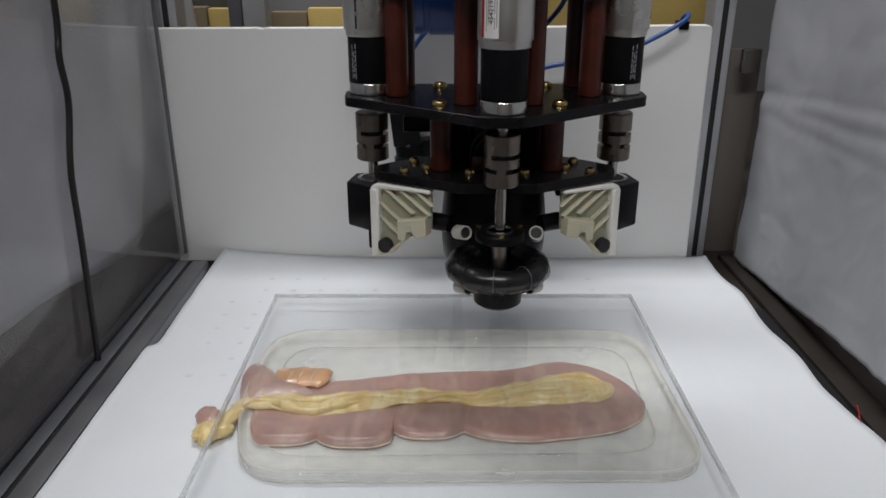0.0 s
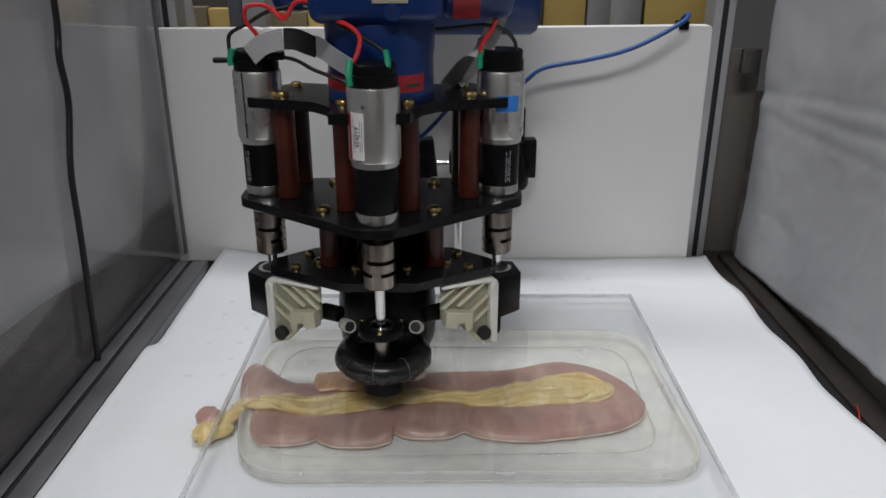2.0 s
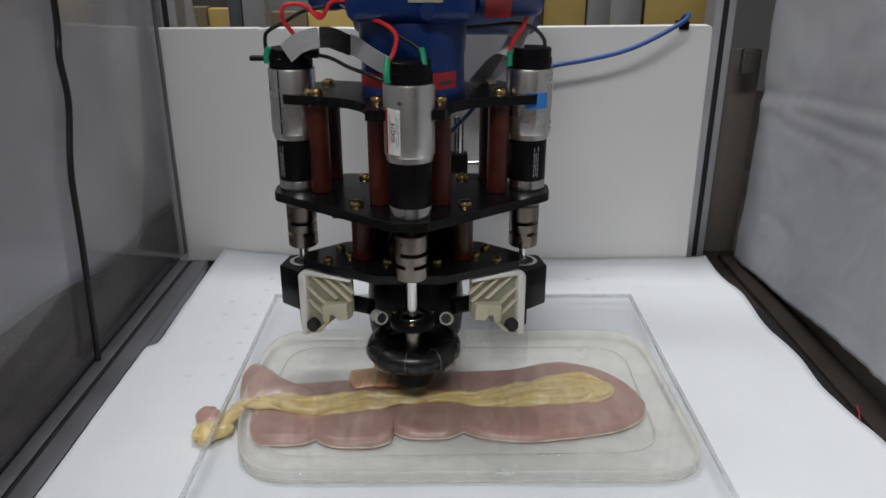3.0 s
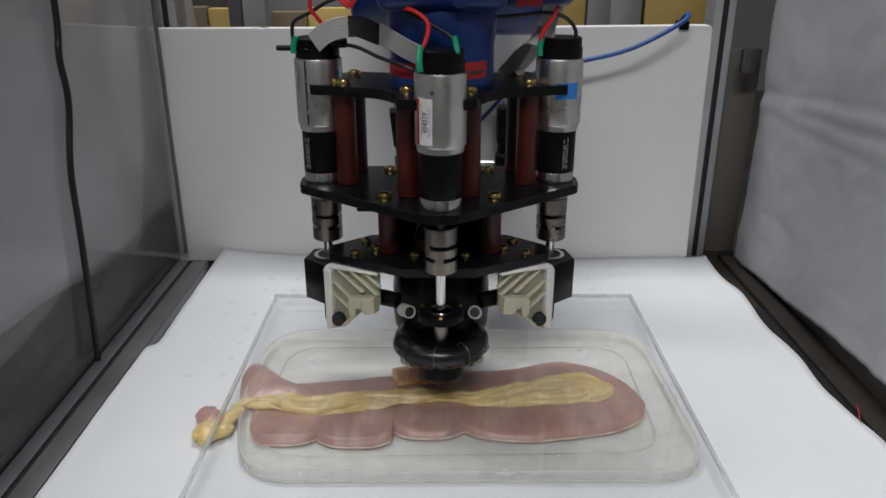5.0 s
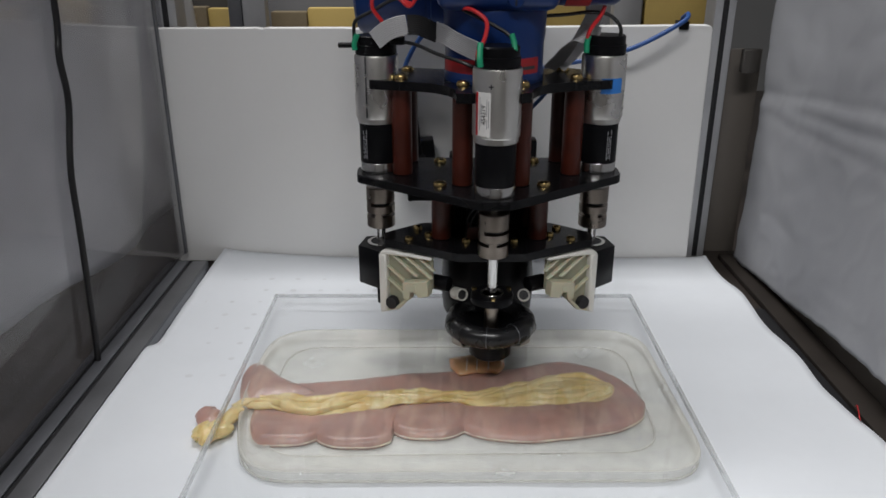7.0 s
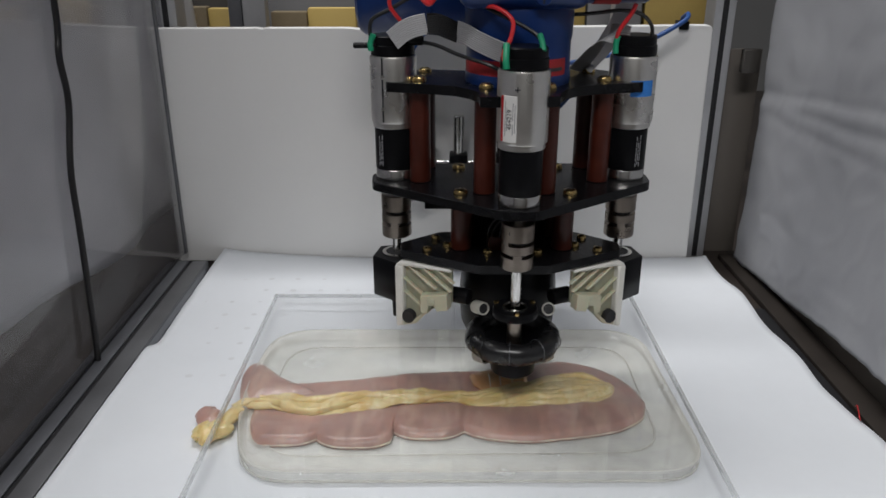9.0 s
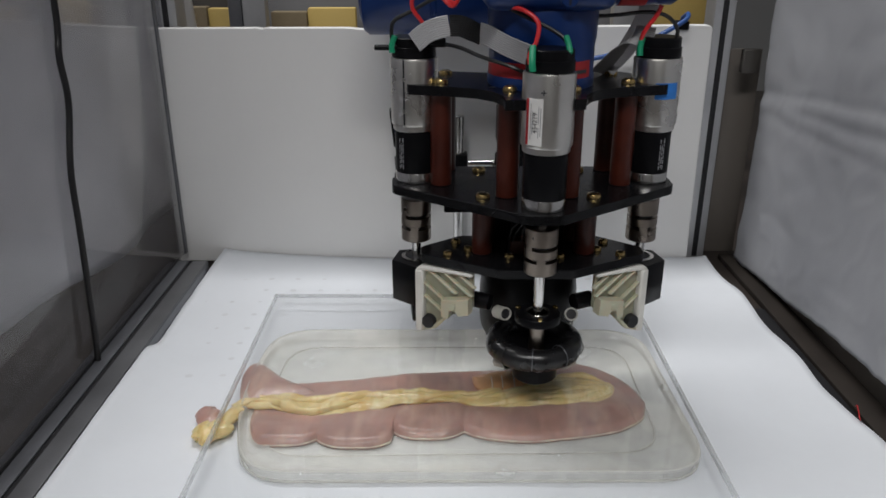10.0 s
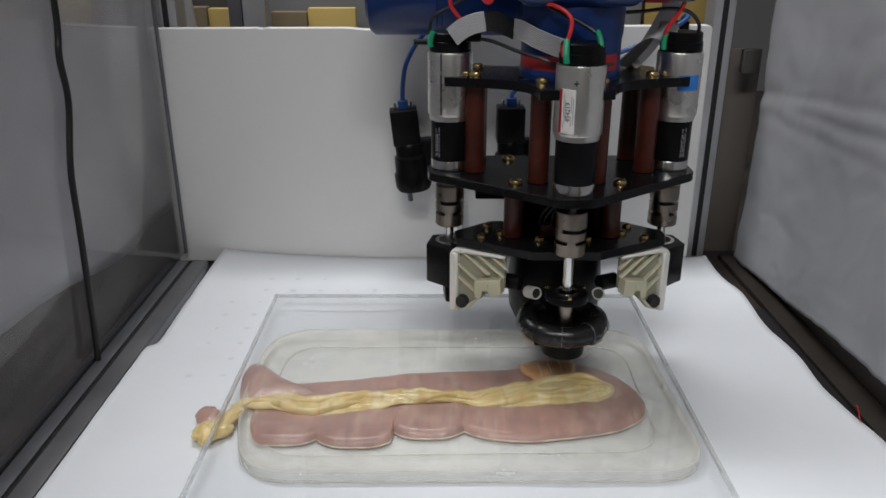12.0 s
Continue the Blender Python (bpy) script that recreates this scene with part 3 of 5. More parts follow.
def build_tray():
    tray = thing("plastic_tray", "shallow milky clear plastic tray with rounded corners", "tray")
    n = 9
    outer = round_outline(RIM, [0.030, 0.034, 0.034, 0.034, 0.050], n)
    inner = round_outline(FLOOR, 0.028, n)
    bm = bmesh.new()
    cx, cy = 0.010, 0.458
    rings = []
    # from outside foot, over the rim, down the inner slope to the floor
    for w, z, grow in ((0.0, 0.0012, -0.0016), (0.0, 0.0070, -0.0006), (0.0, 0.0083, 0.0012), (0.0, 0.0096, 0.0008), (0.0, 0.0096, -0.0012), (0.08, 0.0084, -0.002), (0.30, 0.0062, 0), (0.75, 0.0042, 0), (0.97, 0.0040, 0), (1.0, 0.0028, 0)):
        ring = []
        for (ox, oy), (ix, iy) in zip(outer, inner):
            x, y = ox * (1 - w) + ix * w, oy * (1 - w) + iy * w
            d = Vector((x - cx, y - cy)).normalized() * grow
            ring.append(bm.verts.new((x + d.x, y + d.y, z)))
        rings.append(ring)
    k = len(outer)
    for a, b in zip(rings[3:], rings[4:]):
        for i in range(k):
            bm.faces.new((a[i], a[(i + 1) % k], b[(i + 1) % k], b[i]))
    bm.faces.new(rings[-1])
    wall = bmesh.new()
    low = [[wall.verts.new(v.co) for v in ring] for ring in rings[:4]]
    for a, b in zip(low, low[1:]):
        for i in range(k):
            wall.faces.new((a[i], a[(i + 1) % k], b[(i + 1) % k], b[i]))
    for ring in rings[:3]:
        for v in ring:
            bm.verts.remove(v)
    part("body", bm, M_TRAY, tray)
    part("outer_wall", wall, M_TRAYWALL, tray, "clear outer wall of the tray")
    part("rim", loop_tube([(x, y, 0.0097) for x, y in outer], 0.0005), M_RIM, tray, "thin rolled rim")
    part("foot_ridge", loop_tube([(x, y, 0.0026) for x, y in outer], 0.0008), M_RIM, tray, "milky ridge round the tray foot")
    bm = loop_tube([(x, y, 0.0036) for x, y in inner], 0.0006)
    part("floor_ridge", bm, M_RIM, tray, "thin raised ridge round the tray floor")

    sheet = thing("acrylic_sheet", "clear acrylic sheet lying over the tray", "sheet")
    lo, hi = (-0.1448, 0.3050, 0.0126), (0.1626, 0.6045, 0.0158)
    part("pane", box((lo[0] + 0.0014, lo[1] + 0.0004, lo[2]), (hi[0] - 0.0014, hi[1] - 0.0008, hi[2])), M_SHEET, sheet, smooth=False)
    for a, b in (((lo[0] - 0.0008, lo[1], lo[2]), (lo[0] + 0.0012, hi[1], hi[2] + 0.0001)), ((hi[0] - 0.0012, lo[1], lo[2]), (hi[0] + 0.0008, hi[1], hi[2] + 0.0001)),
                 ((lo[0], hi[1] - 0.0006, lo[2]), (hi[0], hi[1] + 0.0004, hi[2] + 0.0001))):
        part("cut_edge", box(a, b), M_EDGE, sheet, "matt sawn edge", smooth=False)


def lerp_table(rows, x):
    """A smooth curve through rows of (x, y)."""
    k = 0
    while k < len(rows) - 2 and x > rows[k + 1][0]:
        k += 1
    (x0, y0), (x1, y1) = rows[k], rows[k + 1]
    t = min(1, max(0, (x - x0) / (x1 - x0)))

    def slope(i):
        a, b = rows[max(0, i - 1)], rows[min(len(rows) - 1, i + 1)]
        return (b[1] - a[1]) / (b[0] - a[0]) * (x1 - x0)

    m0, m1 = slope(k), slope(k + 1)
    return y0 * (1 + 2 * t) * (1 - t) ** 2 + m0 * t * (1 - t) ** 2 + y1 * t * t * (3 - 2 * t) + m1 * t * t * (t - 1)


def lump(at, radii, turn, rough, size, seed, n=20):
    """An uneven soft lump, flattened below."""
    bm = bmesh.new()
    bmesh.ops.create_icosphere(bm, subdivisions=4, radius=1.0)
    c, sn = math.cos(radians(turn)), math.sin(radians(turn))
    for v in bm.verts:
        p = Vector([a * b for a, b in zip(v.co, radii)])
        p = Vector((p.x * c - p.y * sn, p.x * sn + p.y * c, p.z)) + Vector(at)
        q = p * size + Vector((seed * 7.1, seed * 3.3, 0))
        p += Vector((1, 1, 0.45)) * rough * (noise.noise(q) + 0.5 * noise.noise(q * 2.6))
        p.z = min(p.z, 0.0123)
        v.co = p
    return bm


def build_tissue():
    gut = thing("gut_segment", "wet pinkish gut segment spread in the tray", "gut tissue")
    # near edge: four lobes with sharp notches between them
    notches = (-0.1300, -0.0800, -0.0325, 0.0130, 0.1420)
    depth = (0.4045, 0.4020, 0.4115, 0.4080)

    def near(x):
        for k in range(4):
            if x <= notches[k + 1] or k == 3:
                u = min(1, max(0, (x - notches[k]) / (notches[k + 1] - notches[k])))
                bulge = (1 - abs(2 * u - 1) ** 3.2)
                if k == 3:
                    return lerp_table(near_rows, x)
                return depth[k] + 0.0075 * (1 - bulge)
        return 0.41

    near_rows = [(0.0130, 0.4200), (0.0200, 0.4150), (0.0340, 0.4105), (0.0560, 0.4085), (0.0780, 0.4115), (0.0968, 0.4150), (0.1140, 0.4200), (0.1270, 0.4280), (0.1345, 0.4360), (0.1385, 0.4470)]
    far_rows = [(-0.140, 0.4700), (-0.118, 0.4760), (-0.07, 0.4830), (-0.02, 0.4925), (0.03, 0.4960), (0.055, 0.4990), (0.085, 0.5090), (0.104, 0.5050), (0.118, 0.4960), (0.130, 0.4810), (0.1365, 0.4660), (0.1390, 0.4530)]
    bm = bmesh.new()
    nx, nv = 240, 44
    x0, x1 = -0.1290, 0.1385
    top, bot = [], []
    for i in range(nx + 1):
        s = i / nx
        x = x0 + (x1 - x0) * s
        ya, yb = near(x), lerp_table(far_rows, x)
        mid = 0.448 + 0.004 * s
        endr = max(0.0, (x - 0.098) / (x1 - 0.098))
        endl = max(0.0, (-0.113 - x) / 0.0162)
        w = math.sqrt(max(0.0, 1 - endl ** 3))
        ya, yb = mid + (ya - mid) * w, mid + (yb - mid) * w
        tr, br = [], []
        for j in range(nv + 1):
            v = j / nv
            q = 0.5 - 0.5 * math.cos(math.pi * v)
            y = ya + (yb - ya) * q
            e = min(y - ya, yb - y)
            dome = 0.80 * (1 - (1 - min(1, max(0, e) / 0.0060)) ** 2.2) + 0.20 * (1 - (1 - min(1, max(0, e) / 0.022)) ** 2)
            furrow = math.exp(-((y - (0.448 + 0.06 * (x + 0.02))) / 0.010) ** 2)
            z = 0.0034 + ((0.0056 - 0.0020 * min(1, max(0, (y - 0.452) / 0.012))) * dome * (1 - 0.42 * furrow)) * min(1, w * 1.6)
            z += 0.0008 * dome * noise.noise(Vector((x * 55, y * 45, 0))) + 0.0003 * dome * noise.noise(Vector((x * 260, y * 90, 3)))
            # small wrinkles down from the notches
            for nq in notches[1:4]:
                z -= 0.0018 * dome * math.exp(-((x - nq - 0.10 * (y - ya)) / 0.0022) ** 2) * math.exp(-(y - ya) / 0.016)
            tr.append(bm.verts.new((x, y, z)))
            br.append(bm.verts.new((x, y, 0.0031)))
        top.append(tr)
        bot.append(br)
    for i in range(nx):
        for j in range(nv):
            bm.faces.new((top[i][j], top[i + 1][j], top[i + 1][j + 1], top[i][j + 1]))
        for j in (0, nv):
            bm.faces.new((top[i][j], top[i + 1][j], bot[i + 1][j], bot[i][j]))
    part("gut_wall", bm, M_WET, gut)
    # pale membrane along the near edge
    pts = []
    for k in range(150):
        x = -0.1288 + 0.2670 * k / 149
        mid = 0.448 + 0.004 * k / 149
        endl = max(0.0, (-0.113 - x) / 0.0162)
        pts.append((x, mid + (near(x) - mid) * math.sqrt(max(0.0, 1 - endl ** 3)) + 0.0003, 0.0042))
    for y in (0.4500, 0.4560, 0.4640):
        pts.append((0.1390 if y < 0.455 else 0.1388 - 0.12 * (y - 0.453), y, 0.0036))
    part("membrane_edge", sweep(pts, lambda t: max(0.00015, 0.00045 + 0.0006 * noise.noise(Vector((t * 34, 0, 0)))), 7, None, 1.0, 2), M_LIP, gut, "pale glossy membrane edge")
    # fold that rises at one end, over the tray rim
    fold = [(-0.1403, 0.4544), (-0.1446, 0.4750), (-0.1451, 0.4939), (-0.1392, 0.5030), (-0.1285, 0.4950), (-0.1180, 0.4830), (-0.1040, 0.4735), (-0.0884, 0.4616), (-0.1029, 0.4544), (-0.1215, 0.4502), (-0.1328, 0.4488)]
    part("end_fold", pad(fold, 0.0066, 0.0055, 2.6, 0.0005, 90, 1), M_WET, gut, "pinkish brown fold over the tray rim")
    # fat
    bm = bmesh.new()
    path = [(-0.1420, 0.4420, 0.0095), (-0.1300, 0.4480, 0.0095), (-0.1100, 0.4495, 0.0092), (-0.0845, 0.4432, 0.0092), (-0.0553, 0.4490, 0.0092), (-0.0250, 0.4557, 0.0092),
            (0.0060, 0.4550, 0.0090), (0.0255, 0.4515, 0.0090), (0.0450, 0.4560, 0.0092), (0.0660, 0.4615, 0.0094), (0.0855, 0.4660, 0.0096), (0.1030, 0.4665, 0.0094), (0.1185, 0.4640, 0.0088)]
    widths = [(0, 0.0045), (0.08, 0.0065), (0.167, 0.0095), (0.25, 0.0125), (0.33, 0.0105), (0.42, 0.0092), (0.5, 0.0055), (0.58, 0.0078), (0.667, 0.0125), (0.75, 0.0155), (0.83, 0.0175), (0.92, 0.0150), (0.97, 0.010), (1.0, 0.003)]
    sweep(path, lambda t: lerp_table(widths, t), 56, bm, lambda r: min(0.5, 0.0032 / r), 40, (0, 1, 0))
    for v in bm.verts:
        n = noise.turbulence(v.co * 75, 3, False)
        v.co.y += 0.0026 * noise.noise(Vector((v.co.x, 0.3 * v.co.y, 0)) * 85) + 0.0006 * noise.noise(v.co * 160)
        v.co.z += 0.0010 * (n - 0.62) - 0.0003 + 0.00012 * noise.noise(v.co * 200) - 0.0018 * (1 - folds(v.co, 75, 2.0)) * (1 if v.co.z > 0.0094 else 0)
        v.co.z = min(v.co.z, 0.0123)
    for v in bm.verts:
        v.co.z -= 0.0005
    part("fat_strand", bm, M_FAT, gut, "lumpy glossy yellow strand of fat")
    centre = catmull(path, 12)
    span = lambda t: centre[min(len(centre) - 1, int(t * (len(centre) - 1) + 0.5))]

    def cord(t0, t1, lane, drift, turns, phase, thick, label):
        """One rope of fat that winds along the strand between t0 and t1."""
        pts = []
        for k in range(25):
            u = k / 24
            t = t0 + (t1 - t0) * u
            p, half = span(t), lerp_table(widths, t)
            side = lane + drift * math.sin(2 * math.pi * turns * u + phase)
            pts.append((p.x + 0.0010 * math.sin(9 * u + phase), p.y + side * half, 0.0090 + 0.0008 * math.cos(2 * math.pi * turns * u + phase)))
        rope = sweep(pts, lambda u: thick * (0.30 + 0.70 * math.sin(math.pi * min(0.97, max(0.03, u))) ** 0.6) * (1 + 0.22 * noise.noise(Vector((u * 14, phase, 0)))), 14, None, 0.95, 4, (0, 0, 1))
        for v in rope.verts:
            v.co += Vector((0.0006, 0.0022, 0.0007)) * noise.noise(v.co * 105 + Vector((phase, 0, 0)))
            v.co.z = min(v.co.z, 0.0124)
        part("fat_strand", rope, M_FAT, gut, label)

    cord(0.05, 0.34, -0.45, 0.25, 1.2, 0.3, 0.0038, "smooth yellow rope of fat")
    cord(0.10, 0.46, 0.45, 0.28, 1.6, 2.0, 0.0029, "smooth yellow rope of fat")
    cord(0.22, 0.58, -0.10, 0.45, 1.8, 4.0, 0.0034, "smooth yellow rope of fat")
    cord(0.40, 0.66, 0.30, 0.35, 1.1, 1.0, 0.0027, "smooth yellow rope of fat")
    for t0, t1, lane, drift, turns, phase, thick in ((0.55, 0.97, 0.72, 0.14, 1.4, 0.2, 0.0030), (0.60, 0.98, 0.36, 0.16, 1.7, 2.2, 0.0031), (0.58, 0.94, 0.02, 0.20, 1.5, 4.4, 0.0030),
                                                     (0.64, 0.98, -0.30, 0.14, 1.3, 1.2, 0.0029), (0.60, 0.93, -0.62, 0.16, 1.6, 3.3, 0.0030)):
        cord(t0, t1, lane, drift, turns, phase, thick, "curled pale yellow fat rope")
    # curled strands of the fat end
    bean = [(0.0478, 0.4623), (0.0651, 0.4758), (0.0889, 0.4867), (0.1069, 0.4835), (0.1194, 0.4742), (0.1190, 0.4608), (0.1069, 0.4508), (0.0828, 0.4452), (0.0556, 0.4418), (0.0364, 0.4384), (0.0245, 0.4439), (0.0342, 0.4522)]
    part("fat_pad", pad(bean, 0.0070, 0.0030, 3.0, 0.0007, 85, 3, 44, 0.0020), M_FAT, gut, "pale bean-shaped pad of fat")
    # the end that hangs over the rim on to the paper
    for c, r, turn, seed in (((-0.1535, 0.4150, 0.0060), (0.0075, 0.0105, 0.0050), 20, 3), ((-0.1455, 0.4200, 0.0062), (0.0090, 0.0085, 0.0048), 0, 4), ((-0.1400, 0.4320, 0.0080), (0.0055, 0.0120, 0.0040), -20, 5)):
        part("fat_end", lump(c, r, turn, 0.0019, 210, seed, 22), M_FAT, gut, "yellow lumpy fat end lying on the paper")
    part("gut_end", lump((-0.1565, 0.4345, 0.0052), (0.0090, 0.0125, 0.0044), 20, 0.0016, 130, 6, 22), M_WET, gut, "reddish gut end lying on the paper")

    bit = thing("tissue_piece", "small orange brown tissue roll between tray and sheet", "tissue piece")
    bm = bmesh.new()
    sweep([(-0.0195, -0.0010, 0), (-0.014, 0, 0), (0, 0.0008, 0.0002), (0.014, 0, 0), (0.0200, -0.0012, 0)], lambda t: 0.0122 * math.sqrt(max(0.05, 1 - abs(2 * t - 1) ** 5)), 20, bm, 0.29, 8, (0, 1, 0))
    for v in bm.verts:
        v.co += Vector((1, 1, 0.4)) * 0.0013 * noise.noise(v.co * 140)
    part("roll", bm, M_BIT, bit)
    for x in (-0.0095, -0.002, 0.0065):
        part("pale_stripe", sweep([(x, -0.0100, 0.0018), (x + 0.001, -0.0045, 0.0032), (x + 0.002, 0.002, 0.0034), (x + 0.0025, 0.0070, 0.0027)], 0.0005, 6, None, 1.0, 5), M_LIP, bit, "pale cream stripe across the roll")
    return bit


# ---- the tool head (millimetres in its own space, origin on the middle plate) ----
MM = 0.001


def mm(*p):
    return tuple(c * MM for c in p)


MOTORS = ((1.2, -44.0, -2.0), (-77.0, 14.0, -2.0), (77.0, 14.0, -2.0))


def build_motor(tool, cx, cy, front):
    at = mm(cx, cy, 0)
    motor = part("motor", lathe([(r * MM, z * MM) for r, z in ((13.6, 32.6), (14.0, 33), (14.0, 36.3), (14.9, 36.5), (15.1, 37.3), (15.1, 77), (14.6, 78.2), (13.0, 78.4))], at, seg=40), M_SATIN, tool, "brushed nickel motor can")
    part("end_cap", lathe([(r * MM, z * MM) for r, z in ((13.6, 78.4), (13.9, 79), (13.9, 84.5), (13.2, 85), (13.2, 90), (12.4, 90.8))], at, seg=32), M_BLACKPL, motor, "black plastic end cap")
    part("gearbox", lathe([(r * MM, z * MM) for r, z in ((12.9, 5), (13.0, 5.3), (13.0, 32.2), (12.9, 32.6))], at, seg=36), M_GEAR, motor, "glossy black gearbox")
    part("flange_ring", lathe([(r * MM, z * MM) for r, z in ((12.6, -2), (13.0, -1.6), (13.0, 4.6), (12.7, 5))], at, seg=36), M_STEEL, motor, "bright steel flange ring")
    part("output_shaft", rod(3 * MM, -16 * MM, -2 * MM, at, seg=16), M_STEEL, motor)
    if front:
        part("label", curved_patch(*at[:2], 15.1 * MM, 212, 252, 38.5 * MM, 65 * MM), M_LABELW, motor, "white paper label with a red edge")
        part("label_edge", curved_patch(*at[:2], 15.12 * MM, 212, 219, 38.6 * MM, 64.9 * MM, 0.0004), M_REDTAPE, motor, "red edge of the label")
        # number, reading upwards
        bm = text_bmesh("454219", 0.0028)
        for v in bm.verts:
            x, y = v.co.x, v.co.y
            ang = radians(236) - y / 0.0151
            r = 0.01555 + (0.00008 if v.co.z > 0 else 0)
            v.co = Vector((at[0] + r * math.cos(ang), at[1] + r * math.sin(ang), 0.0515 + x))
        part("number", bm, M_INK, motor, "printed number on the label", smooth=False)
        for a, z0, z1 in ((224, 42, 62), (228, 45, 58), (242.5, 43, 49), (242.5, 51, 61), (247, 44, 60)):
            part("print_line", curved_patch(*at[:2], 15.42 * MM, a, a + 1.6, z0 * MM, z1 * MM, 0.0001, 2), M_LIGHTINK, motor)
        part("plus_mark", box(mm(cx - 6.2, cy - 14.8, 68.2), mm(cx - 3.2, cy - 13.2, 68.8)), M_INK, motor)
        part("plus_mark", box(mm(cx - 5.0, cy - 14.85, 67.0), mm(cx - 4.4, cy - 13.2, 70.0)), M_INK, motor)
    else:
        s = 228 if cx < 0 else 292
        for k, (z0, z1) in enumerate(((8, 28), (9, 25), (8, 29))):
            a, z = s + k * 6 - 6, z0
            rnd = random.Random(k + 7)
            while z < z1:
                run = 1.5 + 3.0 * rnd.random()
                part("print_line", curved_patch(*at[:2], 13.02 * MM, a, a + 2.4, z * MM, min(z + run, z1) * MM, 0.0001, 2), M_LIGHTINK, motor)
                z += run + 0.9
        if cx < 0:
            for z in (46, 66):
                part("can_screw", rod(1.3 * MM, -15.9 * MM, -14.6 * MM, (at[0] - 0.006, at[1] + 0.0012, z * MM), "y", 0.0002, 12), M_STEEL, motor)
            part("can_slot", box(mm(cx - 6.6, cy - 14.2, 37.5), mm(cx - 5.6, cy - 12.5, 78)), M_GROOVE, motor)
        else:
            part("tape", curved_patch(*at[:2], 15.1 * MM, 255, 312, 54 * MM, 64 * MM, 0.0004), M_BLUETAPE, motor, "piece of blue tape")
    # shaft coupling with two cut slots
    cp = part("coupling", lathe([(r * MM, z * MM) for r, z in ((9.6, -44), (10.2, -43.4), (10.2, -35.6), (6.5, -35.5), (6.5, -33.0), (10.2, -32.9), (10.2, -27.6), (6.5, -27.5), (6.5, -25.0), (10.2, -24.9), (10.2, -14.6), (9.6, -14))], at, seg=32), M_COUPL, tool, "grey steel shaft coupling with cut slots")
    part("slot_core", rod(6.9 * MM, -35.6 * MM, -24.8 * MM, at, seg=20), M_GROOVE, cp, "dark gap in the coupling")
    for z, a in ((-39.5, 285), (-19, 240), (-39.5, 80)):
        d = radians(a)
        part("clamp_screw", lathe([(1.7 * MM, 0), (1.7 * MM, 1.2 * MM), (1.0 * MM, 1.3 * MM)], (at[0] + 0.0096 * math.cos(d), at[1] + 0.0096 * math.sin(d), z * MM), "y", 12), M_GROOVE, cp)
    for a0, a1, z in ((250, 340, -34.5), (200, 290, -26.4)):
        part("bridge", curved_patch(*at[:2], 6.6 * MM, a0, a0 + 30, (z - 1.2) * MM, (z + 1.4) * MM, 0.0035, 4), M_COUPL, cp)
    low = -100 if front else -58
    part("drive_shaft", rod(3.3 * MM, low * MM, -44 * MM, at, seg=18), M_STEEL, tool, "polished steel shaft")


def screw(tool, x, y, z, r=3.9):
    at = mm(x, y, z)
    s = part("screw", lathe([(r * MM, 0), (r * MM, 1.2 * MM), (r * 0.86 * MM, 2.4 * MM), (r * 0.45 * MM, 3.1 * MM)], at, seg=16), M_BRASS, tool, "brass screw head")
    part("drive_slot", box((at[0] - r * 0.5 * MM, at[1] - 0.00035, at[2] + 0.0026), (at[0] + r * 0.5 * MM, at[1] + 0.00035, at[2] + 0.0033)), M_GROOVE, s)


def plate(tool, name, outline, r, z0, z1, label):
    part(name, prism([mm(*p) for p in round_outline(outline, r)], z0 * MM, z1 * MM, 0.0004), M_PLATE, tool, label)


def notch(cx, cy, r, a0, a1, n=8):
    return [(cx + r * math.cos(radians(a0 + (a1 - a0) * k / n)), cy + r * math.sin(radians(a0 + (a1 - a0) * k / n))) for k in range(n + 1)]


def ribbon(points, wide, lanes=10, pitch=1.27):
    bm = bmesh.new()
    path = catmull([Vector(p) for p in points], 7)
    rings, n = [], len(path)
    for i, p in enumerate(path):
        t = (path[min(i + 1, n - 1)] - path[max(i - 1, 0)]).normalized()
        w = Vector(wide[0]).lerp(Vector(wide[1]), i / (n - 1))
        w = (w - t * w.dot(t)).normalized()
        u = t.cross(w)
        top, low = [], []
        for k in range(lanes * 4 + 1):
            off = w * (k / 4 - lanes / 2) * pitch
            h = 0.22 + 0.38 * abs(math.sin(math.pi * k / 4))
            top.append((p + off + u * h) * MM)
            low.append((p + off - u * h) * MM)
        rings.append([bm.verts.new(q) for q in top + low[::-1]])
    for a, b in zip(rings, rings[1:]):
        m = len(a)
        for k in range(m):
            bm.faces.new((a[k], a[(k + 1) % m], b[(k + 1) % m], b[k]))
    bm.faces.new(rings[0])
    bm.faces.new(rings[-1])
    return bm


